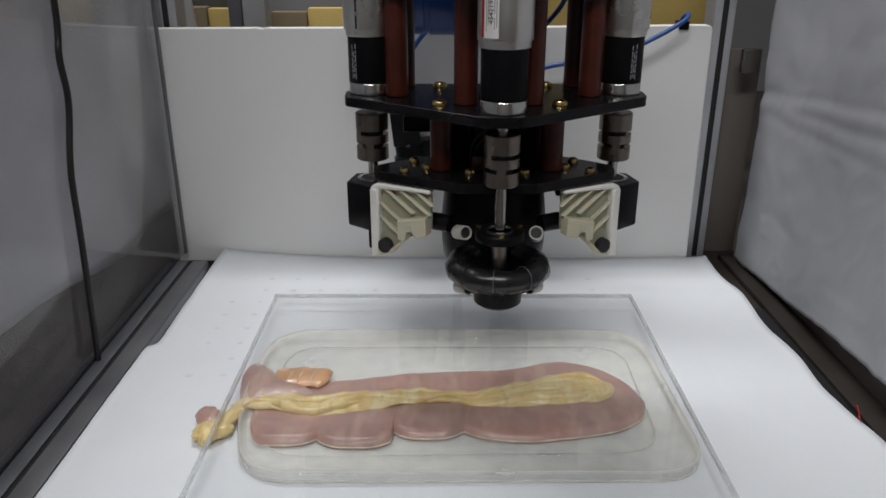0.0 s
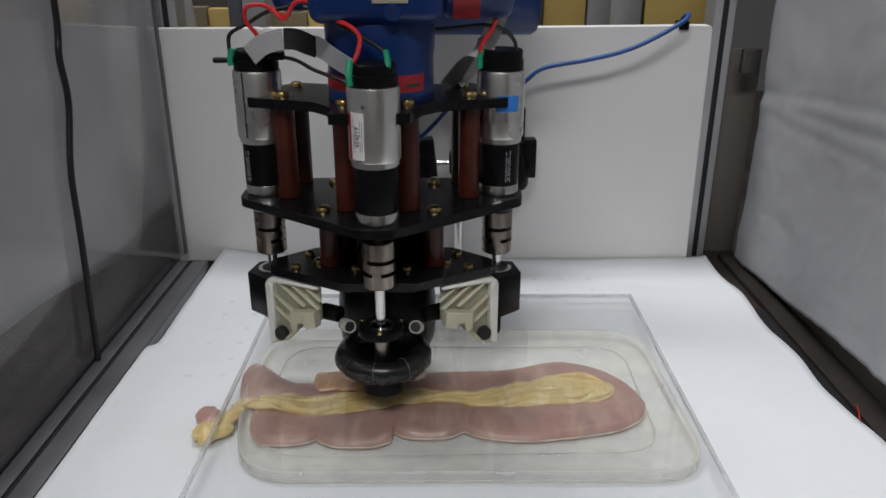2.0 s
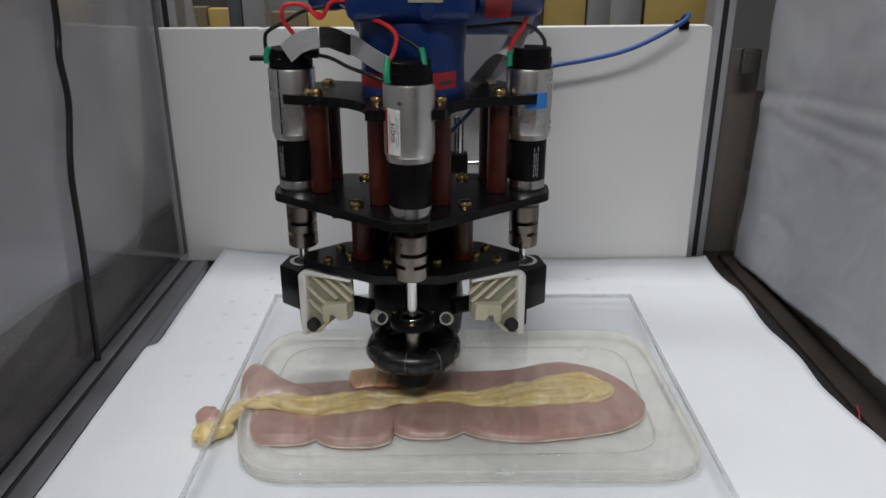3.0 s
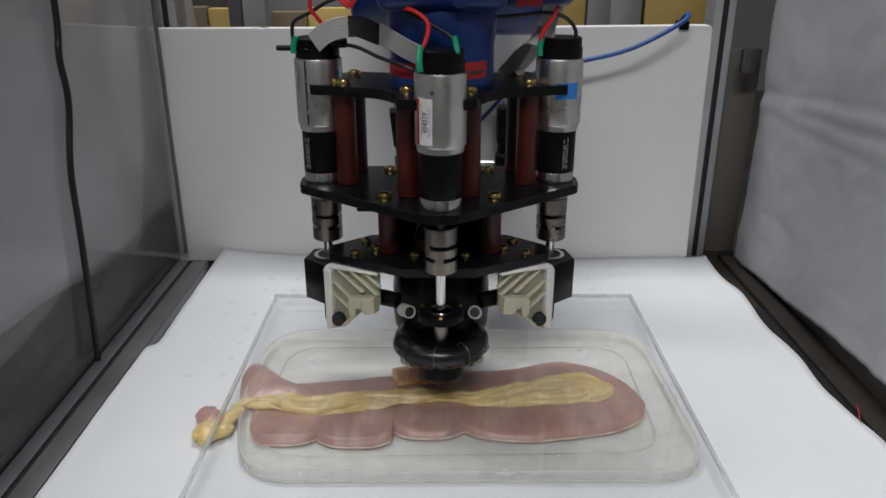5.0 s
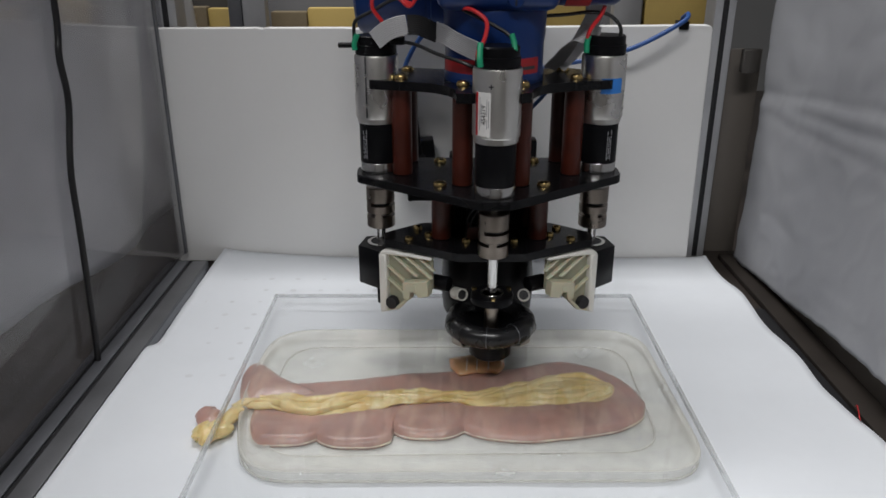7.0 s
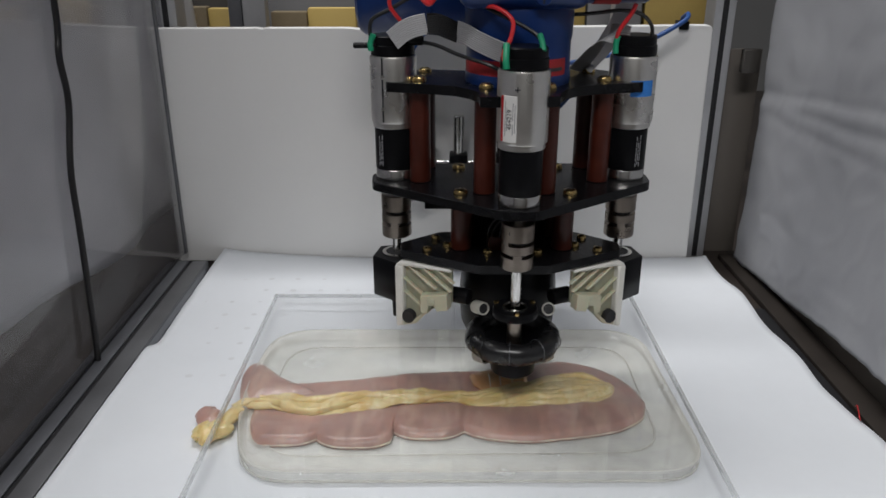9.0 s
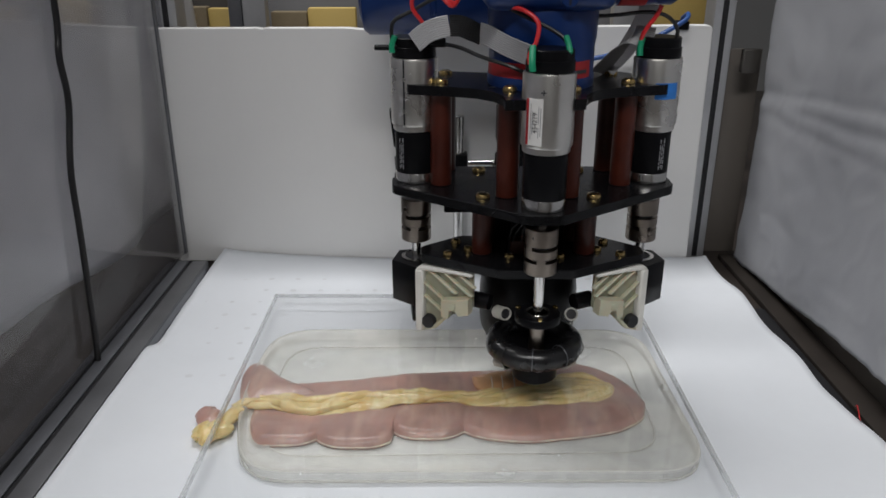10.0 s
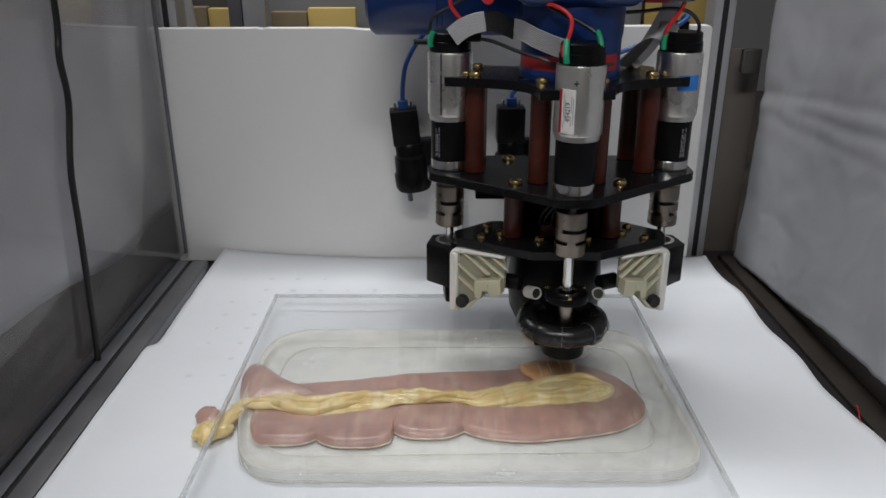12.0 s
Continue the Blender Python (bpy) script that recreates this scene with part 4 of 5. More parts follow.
def build_tool():
    tool = thing("tool_head", "black three-motor magnet tool head on a robot wrist", "robot tool")
    for i, (cx, cy, z) in enumerate(MOTORS):
        build_motor(tool, cx, cy, i == 0)
    # plates
    half = [(22, -49), (24, -38), (29, -27), (38, -17), (54, -10), (80, -3), (82, 2)]
    side = notch(77, 14, 15.6, 300, 150, 8)
    back = [(68, 42), (58, 52), (36, 46), (22, 44)]
    right = half + [p for p in side if p[0] < 80] + back
    outline = notch(1.2, -44, 15.6, 205, -25 + 0, 10)
    outline = [(-24, -52)] + [p for p in notch(1.2, -44, 15.6, 210, -30, 10)] + right + [(-x, y) for x, y in reversed(right)][:-1]
    bm = prism([mm(*p) for p in outline], 57.5 * MM, 63.5 * MM, 0.0)
    part("top_plate", bm, M_PLATE, tool, "black lobed top plate")
    plate(tool, "middle_plate", [(-9, -61), (11, -61), (92, 0), (93, 20), (52, 46), (-52, 46), (-93, 20), (-92, 0)], [4, 4, 5, 5, 6, 6, 5, 5], -8.0, -2.0, "black middle plate with brass screws")
    plate(tool, "lower_plate", [(-22, -42), (22, -42), (73, -14), (74, -1), (47, 20), (-47, 20), (-74, -1), (-73, -14)], 3, -50.5, -44.5, "black lower plate")
    # spacer tubes
    for x, y in ((-60, 4), (57, 4), (-19, -22), (19, -22), (-57, 38), (53, 38)):
        t = part("spacer_tube", rod(6.9 * MM, -2 * MM, 57.5 * MM, mm(x, y, 0), seg=24), M_TUBE, tool, "red-brown spacer tube")
    for x, y in ((-33, -10), (34, -10), (-30, 14), (31, 14)):
        part("spacer_tube", rod(6.9 * MM, -44.5 * MM, -8 * MM, mm(x, y, 0), seg=24), M_TUBE, tool, "red-brown spacer tube")
    for x, y in ((-60, 4), (57, 4), (-19, -22), (19, -22), (-57, 38), (53, 38)):
        screw(tool, x, y, 63.5, 4.4)
    for x, y in ((-34, -25), (35, -25), (-34, 34), (34, 34)):
        screw(tool, x, y, -2.0, 4.6)
    for x, y in ((-55.5, -16), (57, -16), (-42, -8), (43, -8), (-16, -20), (17, -20), (-50, 6), (50, 6)):
        screw(tool, x, y, -44.5, 3.2)
    part("terminal", box(mm(-15, -16, -44.5), mm(-2, -6, -35), 0.001), M_TUBE, tool, "dark red terminal block")
    part("connector", box(mm(-58, 26, -30), mm(-34, 40, -20), 0.001), M_BLACKPL, tool, "black connector under the middle plate")
    part("motor_housing", lathe([(r * MM, z * MM) for r, z in ((14, -44), (15, -43), (15, -9), (14, -8))], mm(0, 10, 0), seg=24), M_BLACKPL, tool, "dark cylinder between the plates")

    part("inner_case", box(mm(-28, 15, -44.5), mm(30, 32, -8), 0.002), M_BLACKPL, tool, "dark case between the plates")

    # bearing blocks and printed brackets, mirrored
    for s in (-1, 1):
        bm = prism([(s * x * MM, y * MM) for x, y in ((62, -7), (78, -6), (94, 7), (90, 26), (66, 30), (60, 22))], -87 * MM, -57.5 * MM, 0.0008)
        block = part("bearing_block", bm, M_BLACKPL, tool, "black bearing block")
        part("bearing_ring", lathe([(r * MM, z * MM) for r, z in ((10.5, -57.8), (10.5, -56.6), (8.0, -56.4), (7.8, -57.3))], mm(s * 77, 14, 0), seg=28), M_STEEL, block, "steel bearing ring")
        part("bearing_seal", lathe([(r * MM, z * MM) for r, z in ((7.6, -57.8), (7.6, -56.9), (3.5, -56.8))], mm(s * 77, 14, 0), seg=24), M_GROOVE, block)
        part("block_foot", prism([(s * x * MM, y * MM) for x, y in ((64, -6), (80, -2), (82, 18), (64, 20))], -100 * MM, -87 * MM, 0.0008), M_BLACKPL, block)
        part("side_arm", box((min(s * 40, s * 64) * MM, 0.002, -0.066), (max(s * 40, s * 64) * MM, 0.018, -0.0507), 0.001), M_BLACKPL, block)
        # bracket: a thin upright web with a frame and slanting ribs
        br = new("bracket")
        br.parent = tool
        tagged(br, "cream printed resin bracket with slanting ribs")
        br.matrix_local = pose(s * 75 * MM, -10 * MM, 0, 0, 0, s * 25.0)

        def xz(points, y0, y1, m=M_RESIN, name="rib", lab="", bev=0.0004):
            bm = bmesh.new()
            prism([(-s * x * MM, (-55 + (z + 55) * 0.85) * MM) for x, z in points], 0, (y1 - y0) * MM, bev, bm)
            bmesh.ops.rotate(bm, verts=bm.verts, cent=(0, 0, 0), matrix=Matrix.Rotation(radians(90), 3, "X"))
            bmesh.ops.translate(bm, verts=bm.verts, vec=(0, y1 * MM, 0))
            return part(name, bm, m, br, lab)

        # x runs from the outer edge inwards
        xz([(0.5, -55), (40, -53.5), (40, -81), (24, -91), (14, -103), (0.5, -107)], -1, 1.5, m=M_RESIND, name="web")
        xz([(0, -55), (6, -55), (6, -107), (0, -109)], -6, 2.5, M_WHITEPL, "outer_bar", "white outer bar of the bracket", 0.0012)
        xz([(0, -55), (3, -52), (8, -51.2), (41, -51.2), (41, -54.2), (22, -54.4), (7, -55.4), (0, -58)], -5, 1.5, M_WHITEPL, "top_bar", "white top flange of the bracket", 0.001)
        for x in (9, 20, 31):
            top = -55.0
            ln = min(19, 41 - x)
            xz([(x, top), (x + 2.2, top - 0.3), (x + ln + 2.0, top - ln * 0.80), (x + ln - 0.2, top - ln * 0.86)], -4.2, -1.0)
        xz([(5, -66), (6.2, -65), (21, -77.5), (19.8, -79)], -4.2, -1.0)
        xz([(5, -77), (6.2, -76), (20, -87.5), (18.8, -89)], -4.2, -1.0)
        xz([(5, -104), (14, -100), (22, -90), (23.5, -91.5), (15, -103), (5, -107)], -5, -0.5)
        xz([(20, -76), (39, -71), (40, -84), (32, -87), (30, -83), (26, -83.5), (25, -91), (20, -90)], -8, -0.8, name="boss")
        xz([(25.5, -77), (30.5, -76), (30.5, -81.5), (25.5, -82.5)], -8.6, -7.9, M_RESIN, "boss_face")
        part("bolt", lathe([(4.3 * MM, -0.0062), (4.6 * MM, -0.0058), (4.6 * MM, 0.0)], (-s * 9.0 * MM, 0.0005, -92.0 * MM), "y", 20), M_GROOVE, br, "black bolt head")
        part("link_rod", rod(5.5 * MM, min(s * -34, s * -48) * MM, max(s * -34, s * -48) * MM, mm(0, 10, -76), "x", seg=18), M_BLACKPL, br, "short black link")

    # tip: column, hub, hose ring, magnet
    cx, cy = 1.2, -30.0
    part("column", lathe([(r * MM, z * MM) for r, z in ((20, -121), (29, -117), (33, -108), (34, -97), (34, -80), (32, -60), (29, -50.6))], mm(cx, 14, 0), seg=40), M_BLACKPL, tool, "black column under the lower plate")
    hub = part("bearing_hub", lathe([(r * MM, z * MM) for r, z in ((12.5, -78), (14.5, -77), (14.5, -73), (13.8, -72))], mm(1.2, -44, 0), seg=30), M_BLACKPL, tool, "black hub round the shaft")
    part("bearing_ring", lathe([(r * MM, z * MM) for r, z in ((7.8, -72.5), (7.8, -71.4), (6.6, -71.2), (6.4, -72))], mm(1.2, -44, 0), seg=24), M_SATIN, hub, "steel bearing ring")
    for x, y in ((-10.5, -37.5), (13, -37.5), (1.2, -56)):
        part("hub_screw", lathe([(1.8 * MM, -72 * MM), (1.8 * MM, -71 * MM), (0.9 * MM, -70.4 * MM)], mm(x, y, 0), seg=12), M_BRASS, hub, "small brass screw")
    part("sleeve", rod(5.0 * MM, -101 * MM, -77 * MM, mm(1.2, -44, 0), seg=20), M_COUPL, tool, "grey metal sleeve on the shaft")
    body = part("tip_body", lathe([(r * MM, z * MM) for r, z in ((15, -116), (25, -113), (29, -107), (26, -100), (12, -98))], mm(cx, cy + 6, 0), seg=40), M_BLACKPL, tool, "black rounded tip body")
    # ring of hose round the tip
    n = 48
    ring = [mm(cx + 25.0 * math.cos(2 * math.pi * k / n), cy - 3 + 23.0 * math.sin(2 * math.pi * k / n), -99.5 + 1.0 * math.sin(2 * math.pi * k / n)) for k in range(n + 1)]
    bm = sweep(ring, lambda t: (7.3 + 0.35 * math.sin(t * 44) * math.sin(t * 9)) * MM, 18, None, 0.92, 2, (0, 0, 1))
    roughen(bm, 0.0005, 130)
    part("hose_ring", bm, M_HOSE, tool, "thick black hose ring")
    for a in (262, 305, 225, 345):
        c = radians(a)
        p = Vector(mm(cx + 25 * math.cos(c), cy - 3 + 23 * math.sin(c), -99.5))
        out, upv = Vector((math.cos(c), math.sin(c), 0)), Vector((0, 0, 1))
        loop = [p + (out * math.cos(q) + upv * math.sin(q)) * 7.35 * MM for q in [2 * math.pi * k / 14 for k in range(15)]]
        part("wire_tie", sweep([tuple(q) for q in loop], 0.30 * MM, 6, None, 1.0, 2), M_ALUD if a in (262, 305) else M_BLKWIRE, tool, "thin wire round the hose")
    part("magnet_cup", lathe([(r * MM, z * MM) for r, z in ((4, -121.2), (11.5, -120.8), (14.5, -118.5), (15, -113), (15, -107))], mm(cx, cy - 10, 0), seg=36), M_BLACKPL, tool, "black magnet cup at the tip")
    # guide rollers: short white tubes with a dark bore, splayed
    for x, y, z, aim in ((-19.5, -40, -75, (0.55, -1, 0.30)), (23, -41, -75, (-0.12, -1, 0.55)), (-17.5, -41, -110.5, (0.75, -1, 0.25)), (21, -41, -110, (-0.75, -1, 0.25))):
        rl = part("guide_roller", lathe([(r * MM, h * MM) for r, h in ((4.0, -9), (4.3, -8.4), (4.3, 1.4), (4.1, 2.0), (3.5, 2.0), (3.3, 1.2), (3.3, -1.5))], seg=22), M_ROLLER, tool, "white plastic guide roller")
        rl.matrix_local = Matrix.Translation(mm(x, y, z)) @ Vector(aim).to_track_quat("Z", "Y").to_matrix().to_4x4()
        part("roller_bore", lathe([(3.25 * MM, -1.6 * MM), (3.25 * MM, 0.9 * MM), (2.0 * MM, 1.0 * MM), (1.7 * MM, 0.2 * MM)], seg=18), M_GROOVE, rl, "dark bore of the roller")

    # wires and ribbons on top
    for name, pts, r, m, lab in (
        ("red_wire", [(-70, 2, 96), (-71, 0, 100), (-77, -2, 109), (-75, -4, 117), (-65, -5, 118), (-58, -6, 114), (-52, -8, 112)], 1.3, M_RED, "red motor wire"),
        ("red_wire", [(-60, -6, 117), (-56, -8, 112), (-52, -8, 111), (-45, -10, 120), (-34, -14, 119.5), (-29, -18, 113)], 1.3, M_RED, "red motor wire"),
        ("red_wire", [(-31, -18, 116), (-26, -22, 112), (-14, -32, 110), (-6, -38, 104), (-7, -44, 95), (-11, -49, 88), (-11, -51, 83)], 1.3, M_RED, "red motor wire"),
        ("black_wire", [(-90, 5, 86), (-90, 4, 97), (-87, 2, 102), (-77, 0, 107), (-64, -4, 114), (-50, -8, 117)], 1.2, M_BLKWIRE, "black motor wire"),
        ("black_wire", [(-40, -14, 118), (-29, -18, 114), (-16, -28, 108), (0, -38, 101), (9, -44, 95), (12, -47, 86)], 1.2, M_BLKWIRE, "black motor wire"),
        ("black_wire", [(-66, 6, 88), (-50, 0, 86), (-36, -14, 82), (-20, -24, 78), (-10, -26, 74)], 1.2, M_BLKWIRE, "black encoder cable"),
        ("red_wire", [(63, 8, 84), (64, 4, 94), (70, 2, 104), (72, 0, 110)], 1.4, M_RED, "red motor wire"),
        ("black_wire", [(84, 6, 86), (84, 4, 96), (76, 2, 104), (64, 4, 106), (48, 8, 104), (34, 10, 103)], 1.2, M_BLKWIRE, "black motor wire"),
        ("inner_wire", [(-14, -14, -44), (-12, -16, -30), (-4, -18, -19), (6, -17, -13), (9, -10, -9)], 0.6, M_BLKWIRE, "thin black wire between the plates"),
        ("inner_wire", [(-16, -12, -44), (-14, -17, -26), (-2, -19, -15), (8, -16, -11), (10, -9, -9)], 0.6, M_BLKWIRE, "thin black wire between the plates"),
        ("inner_wire", [(-8, -16, -35), (-6, -18, -24), (2, -19, -20), (10, -15, -18), (14, -8, -9)], 0.6, M_BLKWIRE, "thin black wire between the plates"),
        ("green_sleeve", [(-90, 4, 82), (-90, 4, 87), (-88, 4, 92)], 1.9, M_GREEN, "green shrink sleeve"),
        ("green_sleeve", [(-10, -57.5, 80), (-10.5, -57, 85), (-10, -53, 93)], 1.9, M_GREEN, "green shrink sleeve"),
        ("green_sleeve", [(10.5, -53, 89), (10, -50, 93), (9, -46, 97)], 1.7, M_GREEN, "green shrink sleeve"),
        ("green_sleeve", [(63, 5, 80), (63, 6, 86), (64, 6, 91)], 1.9, M_GREEN, "green shrink sleeve")):
        part(name, sweep([mm(*p) for p in pts], r * MM, 9), m, tool, lab)
    part("cable_end", rod(1.8 * MM, -7 * MM, 7 * MM, mm(-94, 5, 85), "x", seg=12), M_BLACKPL, tool, "black cable end")
    part("plug", rod(3 * MM, -5 * MM, 5 * MM, mm(-62, 5, 88), "x", seg=14), M_BLACKPL, tool, "black cable plug")
    # ribbon cables: one flat band with a ridge for each conductor
    for pts, wide in (([(-76, -4, 89), (-69, -5, 94.5), (-62, -5, 97.5), (-55, -4.5, 98.8)], ((0.62, -0.3, -0.72), (0.3, -0.25, -0.9))),
                      ([(-54.8, -4.4, 98.8), (-48, -3.5, 98.5), (-41, -2, 95.5), (-36, 1, 93)], ((0.3, -0.25, -0.9), (0.1, -0.25, -0.95))),
                      ([(-36, 0, 94), (-31, -8, 93), (-24, -18, 90), (-16, -30, 87.5), (-9, -42, 86)], ((0.1, -0.2, -0.95), (0.3, -0.2, -0.9))),
                      ([(84, 44, 140), (79, 42, 122), (73, 40, 100), (62, 38, 80), (50, 36, 66)], ((0.9, -0.3, 0.2), (0.8, -0.4, 0.4))),
                      ([(72, 10, 90), (62, 14, 91), (56, 22, 84), (50, 30, 74), (44, 36, 65)], ((0.6, -0.3, 0.7), (0.8, -0.2, 0.5)))):
        # second stretch: shade on the turned underside is put into a black colour
        dark = pts[0][0] == -54.8
        part("ribbon_cable", ribbon(pts, wide), M_BLKWIRE if dark else M_RIBBON, tool, "stretch of ribbon cable blackened as its shaded underside" if dark else "flat grey ribbon cable")
    part("thin_cable", sweep([mm(*p) for p in ((48, 44, 57), (42, 50, 44), (30, 54, 30), (18, 56, 18), (8, 52, 2))], 1.6 * MM, 9), M_CABLEB, tool, "thin blue-grey cable")
    return tool


def build_wrist():
    """The blue wrist that carries the tool; the tool's own space and origin."""
    w = thing("robot_wrist", "blue painted robot wrist with red tape bands", "robot wrist")
    part("flange", lathe([(r * MM, z * MM) for r, z in ((32, 61.0), (33, 64.5), (33, 70), (32.4, 71), (32.4, 88), (33.2, 92), (33.6, 108), (33, 109.5))], mm(2, 6, 0), seg=48), M_BLUE, w)
    part("tape_band", curved_patch(0.002, 0.006, 32.5 * MM, 185, 248, 68 * MM, 79 * MM, 0.0004), M_REDTAPE, w, "red tape band")
    part("tape_band", curved_patch(0.002, 0.006, 32.5 * MM, 292, 325, 68 * MM, 80 * MM, 0.0004), M_REDTAPE, w, "red tape band")
    part("tape_mark", curved_patch(0.002, 0.006, 33.0 * MM, 300, 318, 73 * MM, 75 * MM, 0.0002), M_INK, w)
    part("housing", box(mm(-36, -32, 109), mm(40, 46, 200), 0.008, seg=3), M_BLUE, w, "blue wrist housing")
    part("bolt", rod(5 * MM, -33.5 * MM, -31.5 * MM, mm(12, 0, 116), "y", seg=20), M_BLUE, w)
    part("bolt_slot", box(mm(11.4, -33.9, 112.5), mm(12.6, -33.3, 119.5)), M_GROOVE, w)
    part("name_plate", box(mm(1, -33.0, 121), mm(21, -31.9, 131), 0.0003), M_PLATEW, w, "small aged name plate")
    bm = text_bmesh("OUT", 0.0052)
    for v in bm.verts:
        v.co = Vector((0.011 + v.co.x, -0.0331 - max(0, v.co.z), 0.126 + v.co.y))
    part("name_plate_word", bm, M_INK, w, smooth=False)
    part("side_lug", box(mm(-64, 2, 113), mm(-37, 40, 190), 0.009, seg=3), M_BLUE, w, "blue side lug")
    lug = part("side_drum", lathe([(r * MM, z * MM) for r, z in ((20, 41), (22, 43), (22, 78), (20, 81), (16, 82))], mm(0, 6, 132), "x", 36), M_BLUE, w, "blue side drum")
    part("tape_band", lathe([(r * MM, z * MM) for r, z in ((22.2, 46), (22.6, 46.3), (22.6, 61.7), (22.2, 62))], mm(0, 6, 132), "x", 36), M_REDTAPE, lug, "red tape band")
    part("tape_mark", box(mm(51, -17.0, 127), mm(56, -16.2, 140)), M_INK, lug)
    part("rear_link", box(mm(-24, 46, 124), mm(28, 84, 190), 0.006), M_BLUE, w, "blue link to the arm")
    return w


def build_forearm():
    arm = thing("robot_forearm", "blue round robot arm motor housing", "robot arm")
    part("drum", lathe([(r * MM, z * MM) for r, z in ((24, -1), (30, 0), (33, 4), (33, 52), (32, 53), (32, 56), (33.5, 57), (33.5, 138), (31, 142))], (0, 0, 0), "x", 48), M_BLUE, arm)
    part("end_disc", lathe([(r * MM, z * MM) for r, z in ((10, -3), (22, -2.6), (24, -1.2))], (0, 0, 0), "x", 40), M_BLUE, arm, "blue end cover")
    part("column", lathe([(r * MM, z * MM) for r, z in ((40, 0), (42, 2), (42, 300), (40, 302))], mm(70, 30, 30), "z", 40), M_BLUE, arm, "blue arm column")
    return arm


def build_cameras():
    """Two small black cameras with blue cables, on a chrome stand behind the tool."""
    stand = thing("chrome_stand", "chrome rod stand with a black clamp", "stand")
    part("upright", rod(5.0 * MM, 0.0060, 0.152, (0.0147, 0.700, 0), seg=20), M_STEEL, stand)
    part("cross_rod", rod(3.3 * MM, -0.045, 0.084, (0, 0.699, 0.1070), "x", seg=16), M_STEEL, stand)
    part("clamp", box((0.006, 0.691, 0.098), (0.023, 0.710, 0.117), 0.002), M_BLACKPL, stand, "black clamp")
    part("base", rod(13 * MM, 0.0006, 0.0060, (0.0147, 0.700, 0), seg=28), M_ALU, stand, "small round metal base")
    for x, top, turn, lean, wires in ((-0.0358, 0.1595, 4, -6, [(0, 0, 0.0), (0.0020, 0, 0.014), (0.0075, 0, 0.033), (0.0215, 0.002, 0.052), (0.041, 0.006, 0.066), (0.068, 0.03, 0.078), (0.088, 0.07, 0.078)]),
                                (0.0621, 0.1616, 0, 0, [(0, 0, 0), (0.0005, 0, 0.004), (0.0055, 0, 0.0095), (0.0137, 0, 0.0175), (0.0282, 0, 0.0274), (0.0652, 0, 0.0342), (0.0945, 0, 0.0410), (0.1183, 0, 0.0505), (0.1484, 0.004, 0.0667), (0.156, 0.018, 0.072), (0.158, 0.040, 0.066)])):
        c = thing("small_camera", "small black camera with a blue cable on the stand", "camera", "cameras on the stand")
        c.matrix_world = pose(x, 0.694, top, 0, lean, turn)
        part("body", box((-0.0130, -0.011, -0.032), (0.0120, 0.013, 0.0), 0.0012), M_BLACKPL, c)
        part("lens_barrel", lathe([(r * MM, z * MM) for r, z in ((11, -31), (13, -34), (13, -42), (15, -44), (15.5, -58), (17, -60), (17, -72), (15, -76), (10, -77))], (0.001, 0, 0), "z", 28), M_GEAR, c, "black ribbed lens barrel")
        part("focus_screw", rod(1.6 * MM, 0.014, 0.023, (0, -0.002, -0.050), "x", 0.0003, 10), M_BLACKPL, c)
        part("side_clamp", box((0.010, -0.006, -0.066), (0.024, 0.010, -0.030), 0.0015), M_BLACKPL, c, "black side clamp")
        part("lower_pin", rod(2.4 * MM, -0.088, -0.076, (-0.004, 0, 0), seg=12), M_ALUD, c, "short grey pin")
        part("plug", box((-0.0045, -0.004, 0.0), (0.0045, 0.004, 0.008), 0.0008), M_CABLEB, c, "blue plug")
        part("cable", sweep([tuple(Vector(p) + Vector((0, 0, 0.007))) for p in wires], 0.0021, 10), M_CABLEB, c, "blue cable")
        for s in (-1, 1):
            part("plug_screw", rod(1.1 * MM, 0.0, 0.006, (s * 0.0075, 0, 0), seg=8), M_STEEL, c)


build_place()
build_tray()
PIECE = build_tissue()
TOOL = build_tool()
WRIST = build_wrist()
FOREARM = build_forearm()
build_cameras()


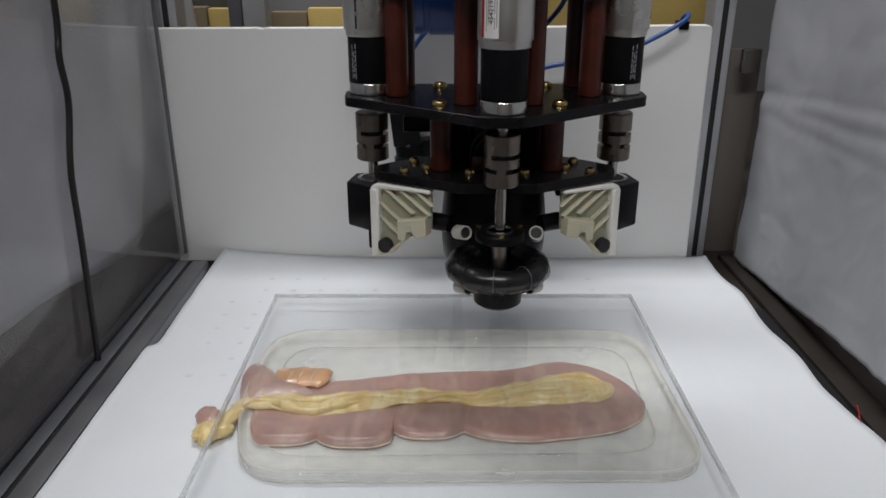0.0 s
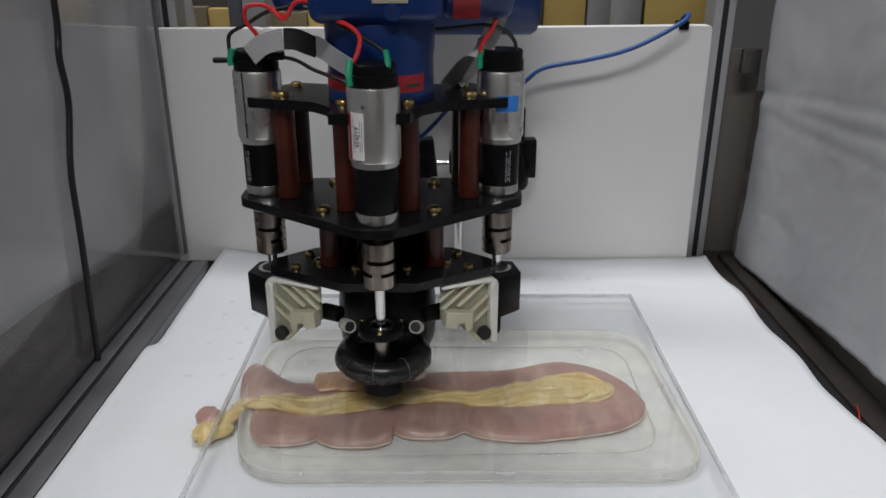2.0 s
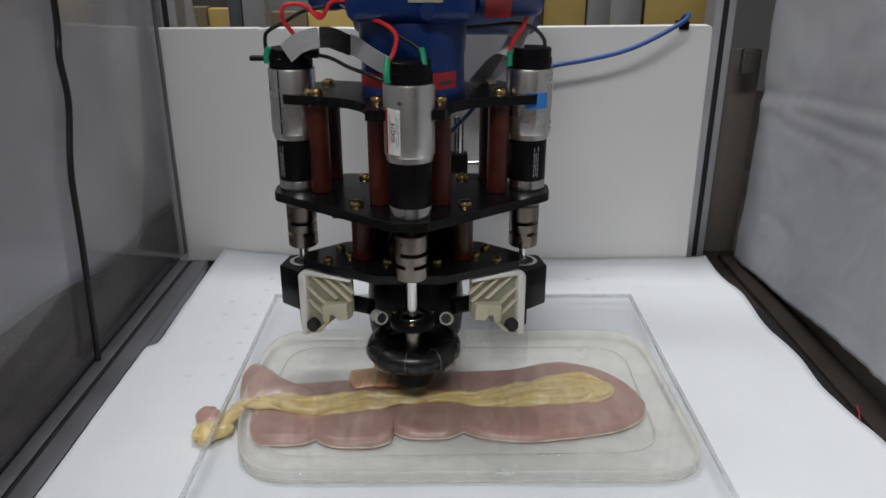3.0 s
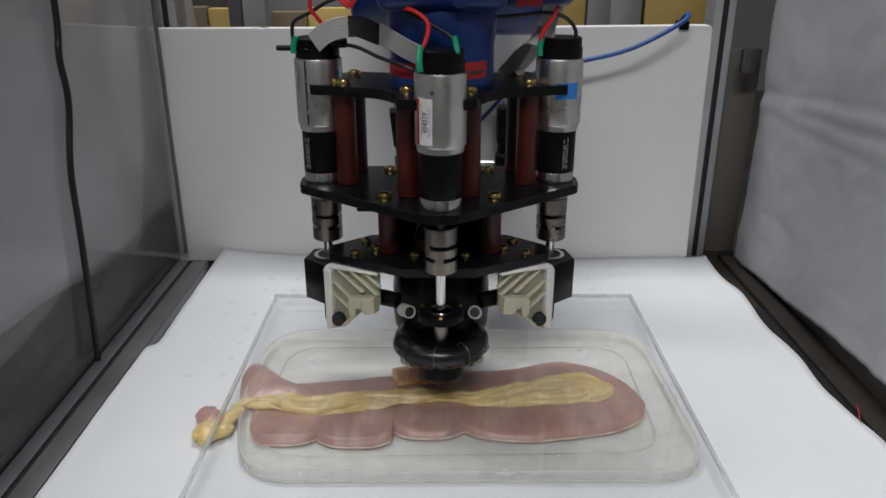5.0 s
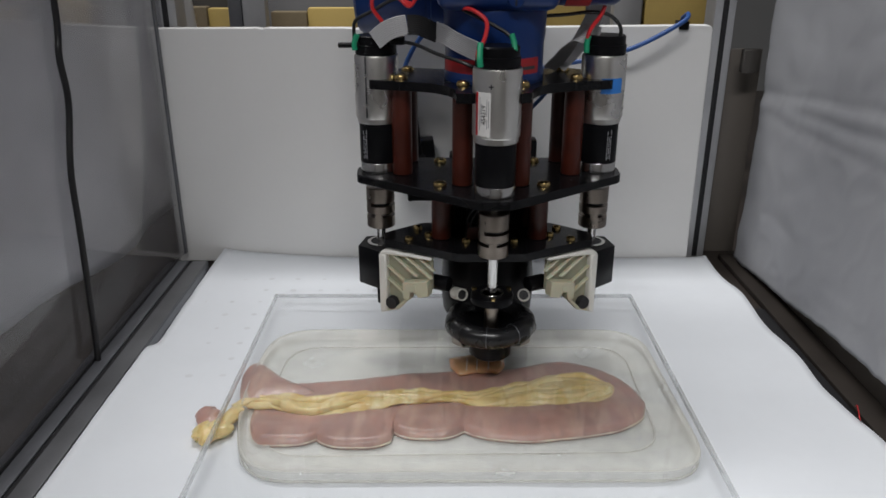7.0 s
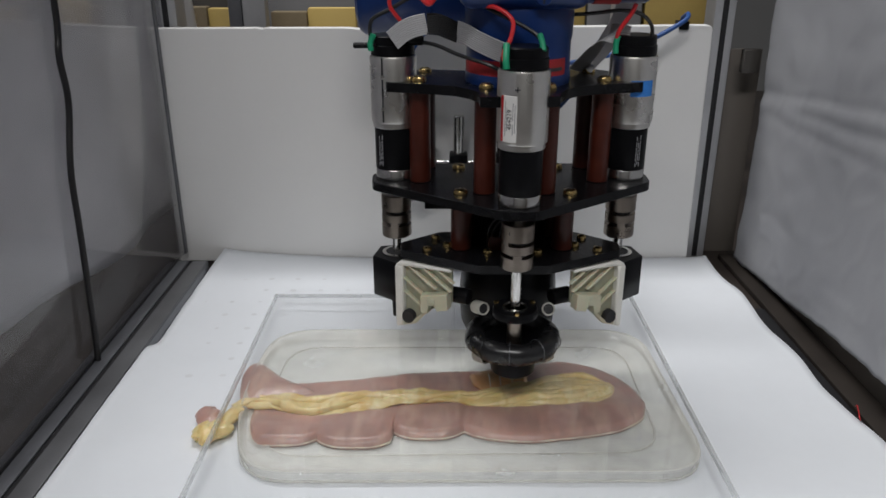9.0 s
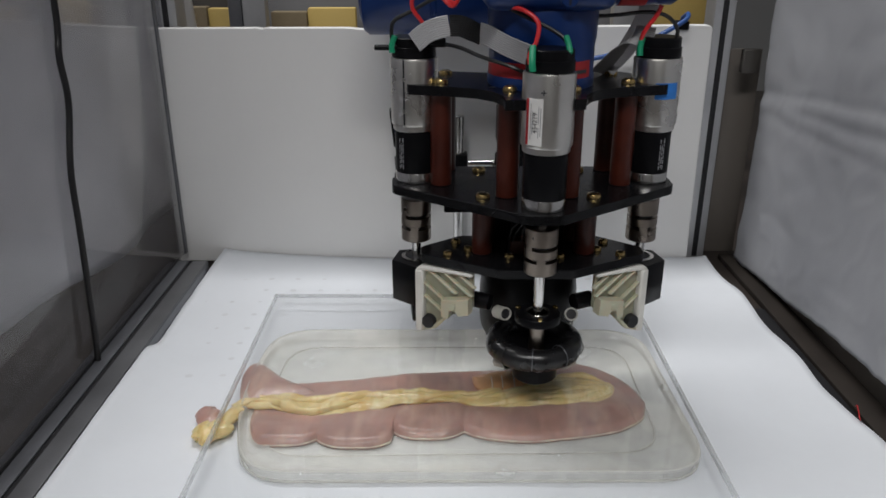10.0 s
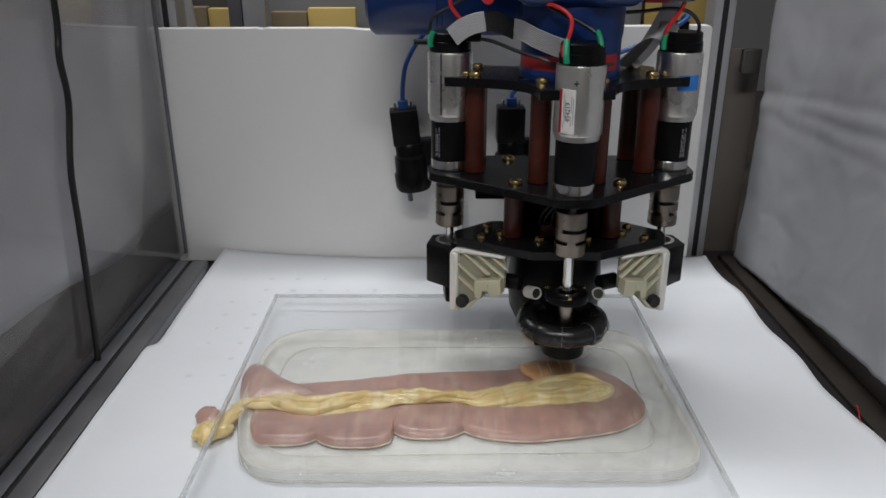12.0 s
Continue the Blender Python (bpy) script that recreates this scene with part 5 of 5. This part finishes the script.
def motions():
    path = [(0.0, 0.0321, 0.4658, 0.2151), (0.5, 0.0117, 0.4690, 0.1862), (1.0, -0.0102, 0.4710, 0.1553), (1.5, -0.0274, 0.4703, 0.1477),
            (2.0, -0.0403, 0.4761, 0.1475), (2.5, -0.0437, 0.4910, 0.1525), (3.0, -0.0209, 0.4889, 0.1470), (3.2, -0.0090, 0.4955, 0.1468),
            (4.8, -0.0035, 0.4890, 0.1630), (5.0, -0.0026, 0.4841, 0.1539), (5.5, 0.0113, 0.5002, 0.1481), (6.0, 0.0180, 0.5054, 0.1511),
            (6.5, 0.0257, 0.5106, 0.1493), (7.0, 0.0319, 0.5144, 0.1519), (7.2, 0.0350, 0.5150, 0.1560), (8.8, 0.0492, 0.4910, 0.1604), (9.0, 0.0450, 0.4865, 0.1551),
            (9.5, 0.0367, 0.4823, 0.1487), (10.0, 0.0587, 0.4799, 0.1547), (10.5, 0.0713, 0.4821, 0.1499), (11.0, 0.0748, 0.4993, 0.1480),
            (11.5, 0.0835, 0.5068, 0.1474), (12.0, 0.0818, 0.5114, 0.1543)]
    rows = [(t, pose(x, y, z)) for t, x, y, z in path]
    walk(TOOL, rows)
    walk(WRIST, rows)
    walk(FOREARM, [(t, pose(x, 0.632, z)) for t, x, z in ((0, -0.067, 0.265), (3, -0.069, 0.265), (5.5, -0.0675, 0.265), (6.5, -0.066, 0.265), (9.5, -0.064, 0.2645), (10.5, -0.059, 0.2645), (12, -0.057, 0.2645))])
    walk(PIECE, [(t, pose(x, y, 0.0089, 0, 0, a)) for t, x, y, a in (
        (0.0, -0.1011, 0.4782, 0), (0.5, -0.1011, 0.4782, 0), (1.0, -0.1007, 0.4782, 0), (1.5, -0.0914, 0.4759, 0), (2.0, -0.0717, 0.4728, 0), (2.5, -0.0608, 0.4728, 0), (3.0, -0.0471, 0.4774, 2), (3.2, -0.0415, 0.4789, 3), (4.8, -0.0188, 0.4805, 3), (5.0, -0.0167, 0.4813, 3), (5.5, -0.0037, 0.4836, 3), (6.0, 0.0115, 0.4852, 3), (6.5, 0.0141, 0.4924, 5), (7.0, 0.0255, 0.4964, 6), (7.2, 0.0288, 0.4948, 7), (8.8, 0.0415, 0.4797, 12), (9.0, 0.0405, 0.4759, 12), (9.5, 0.0364, 0.4698, 12), (10.0, 0.0421, 0.4720, 10), (10.5, 0.0439, 0.4670, 8), (11.0, 0.0605, 0.4768, 12), (11.5, 0.0705, 0.4790, 14), (12.0, 0.0775, 0.4905, 16))])


motions()
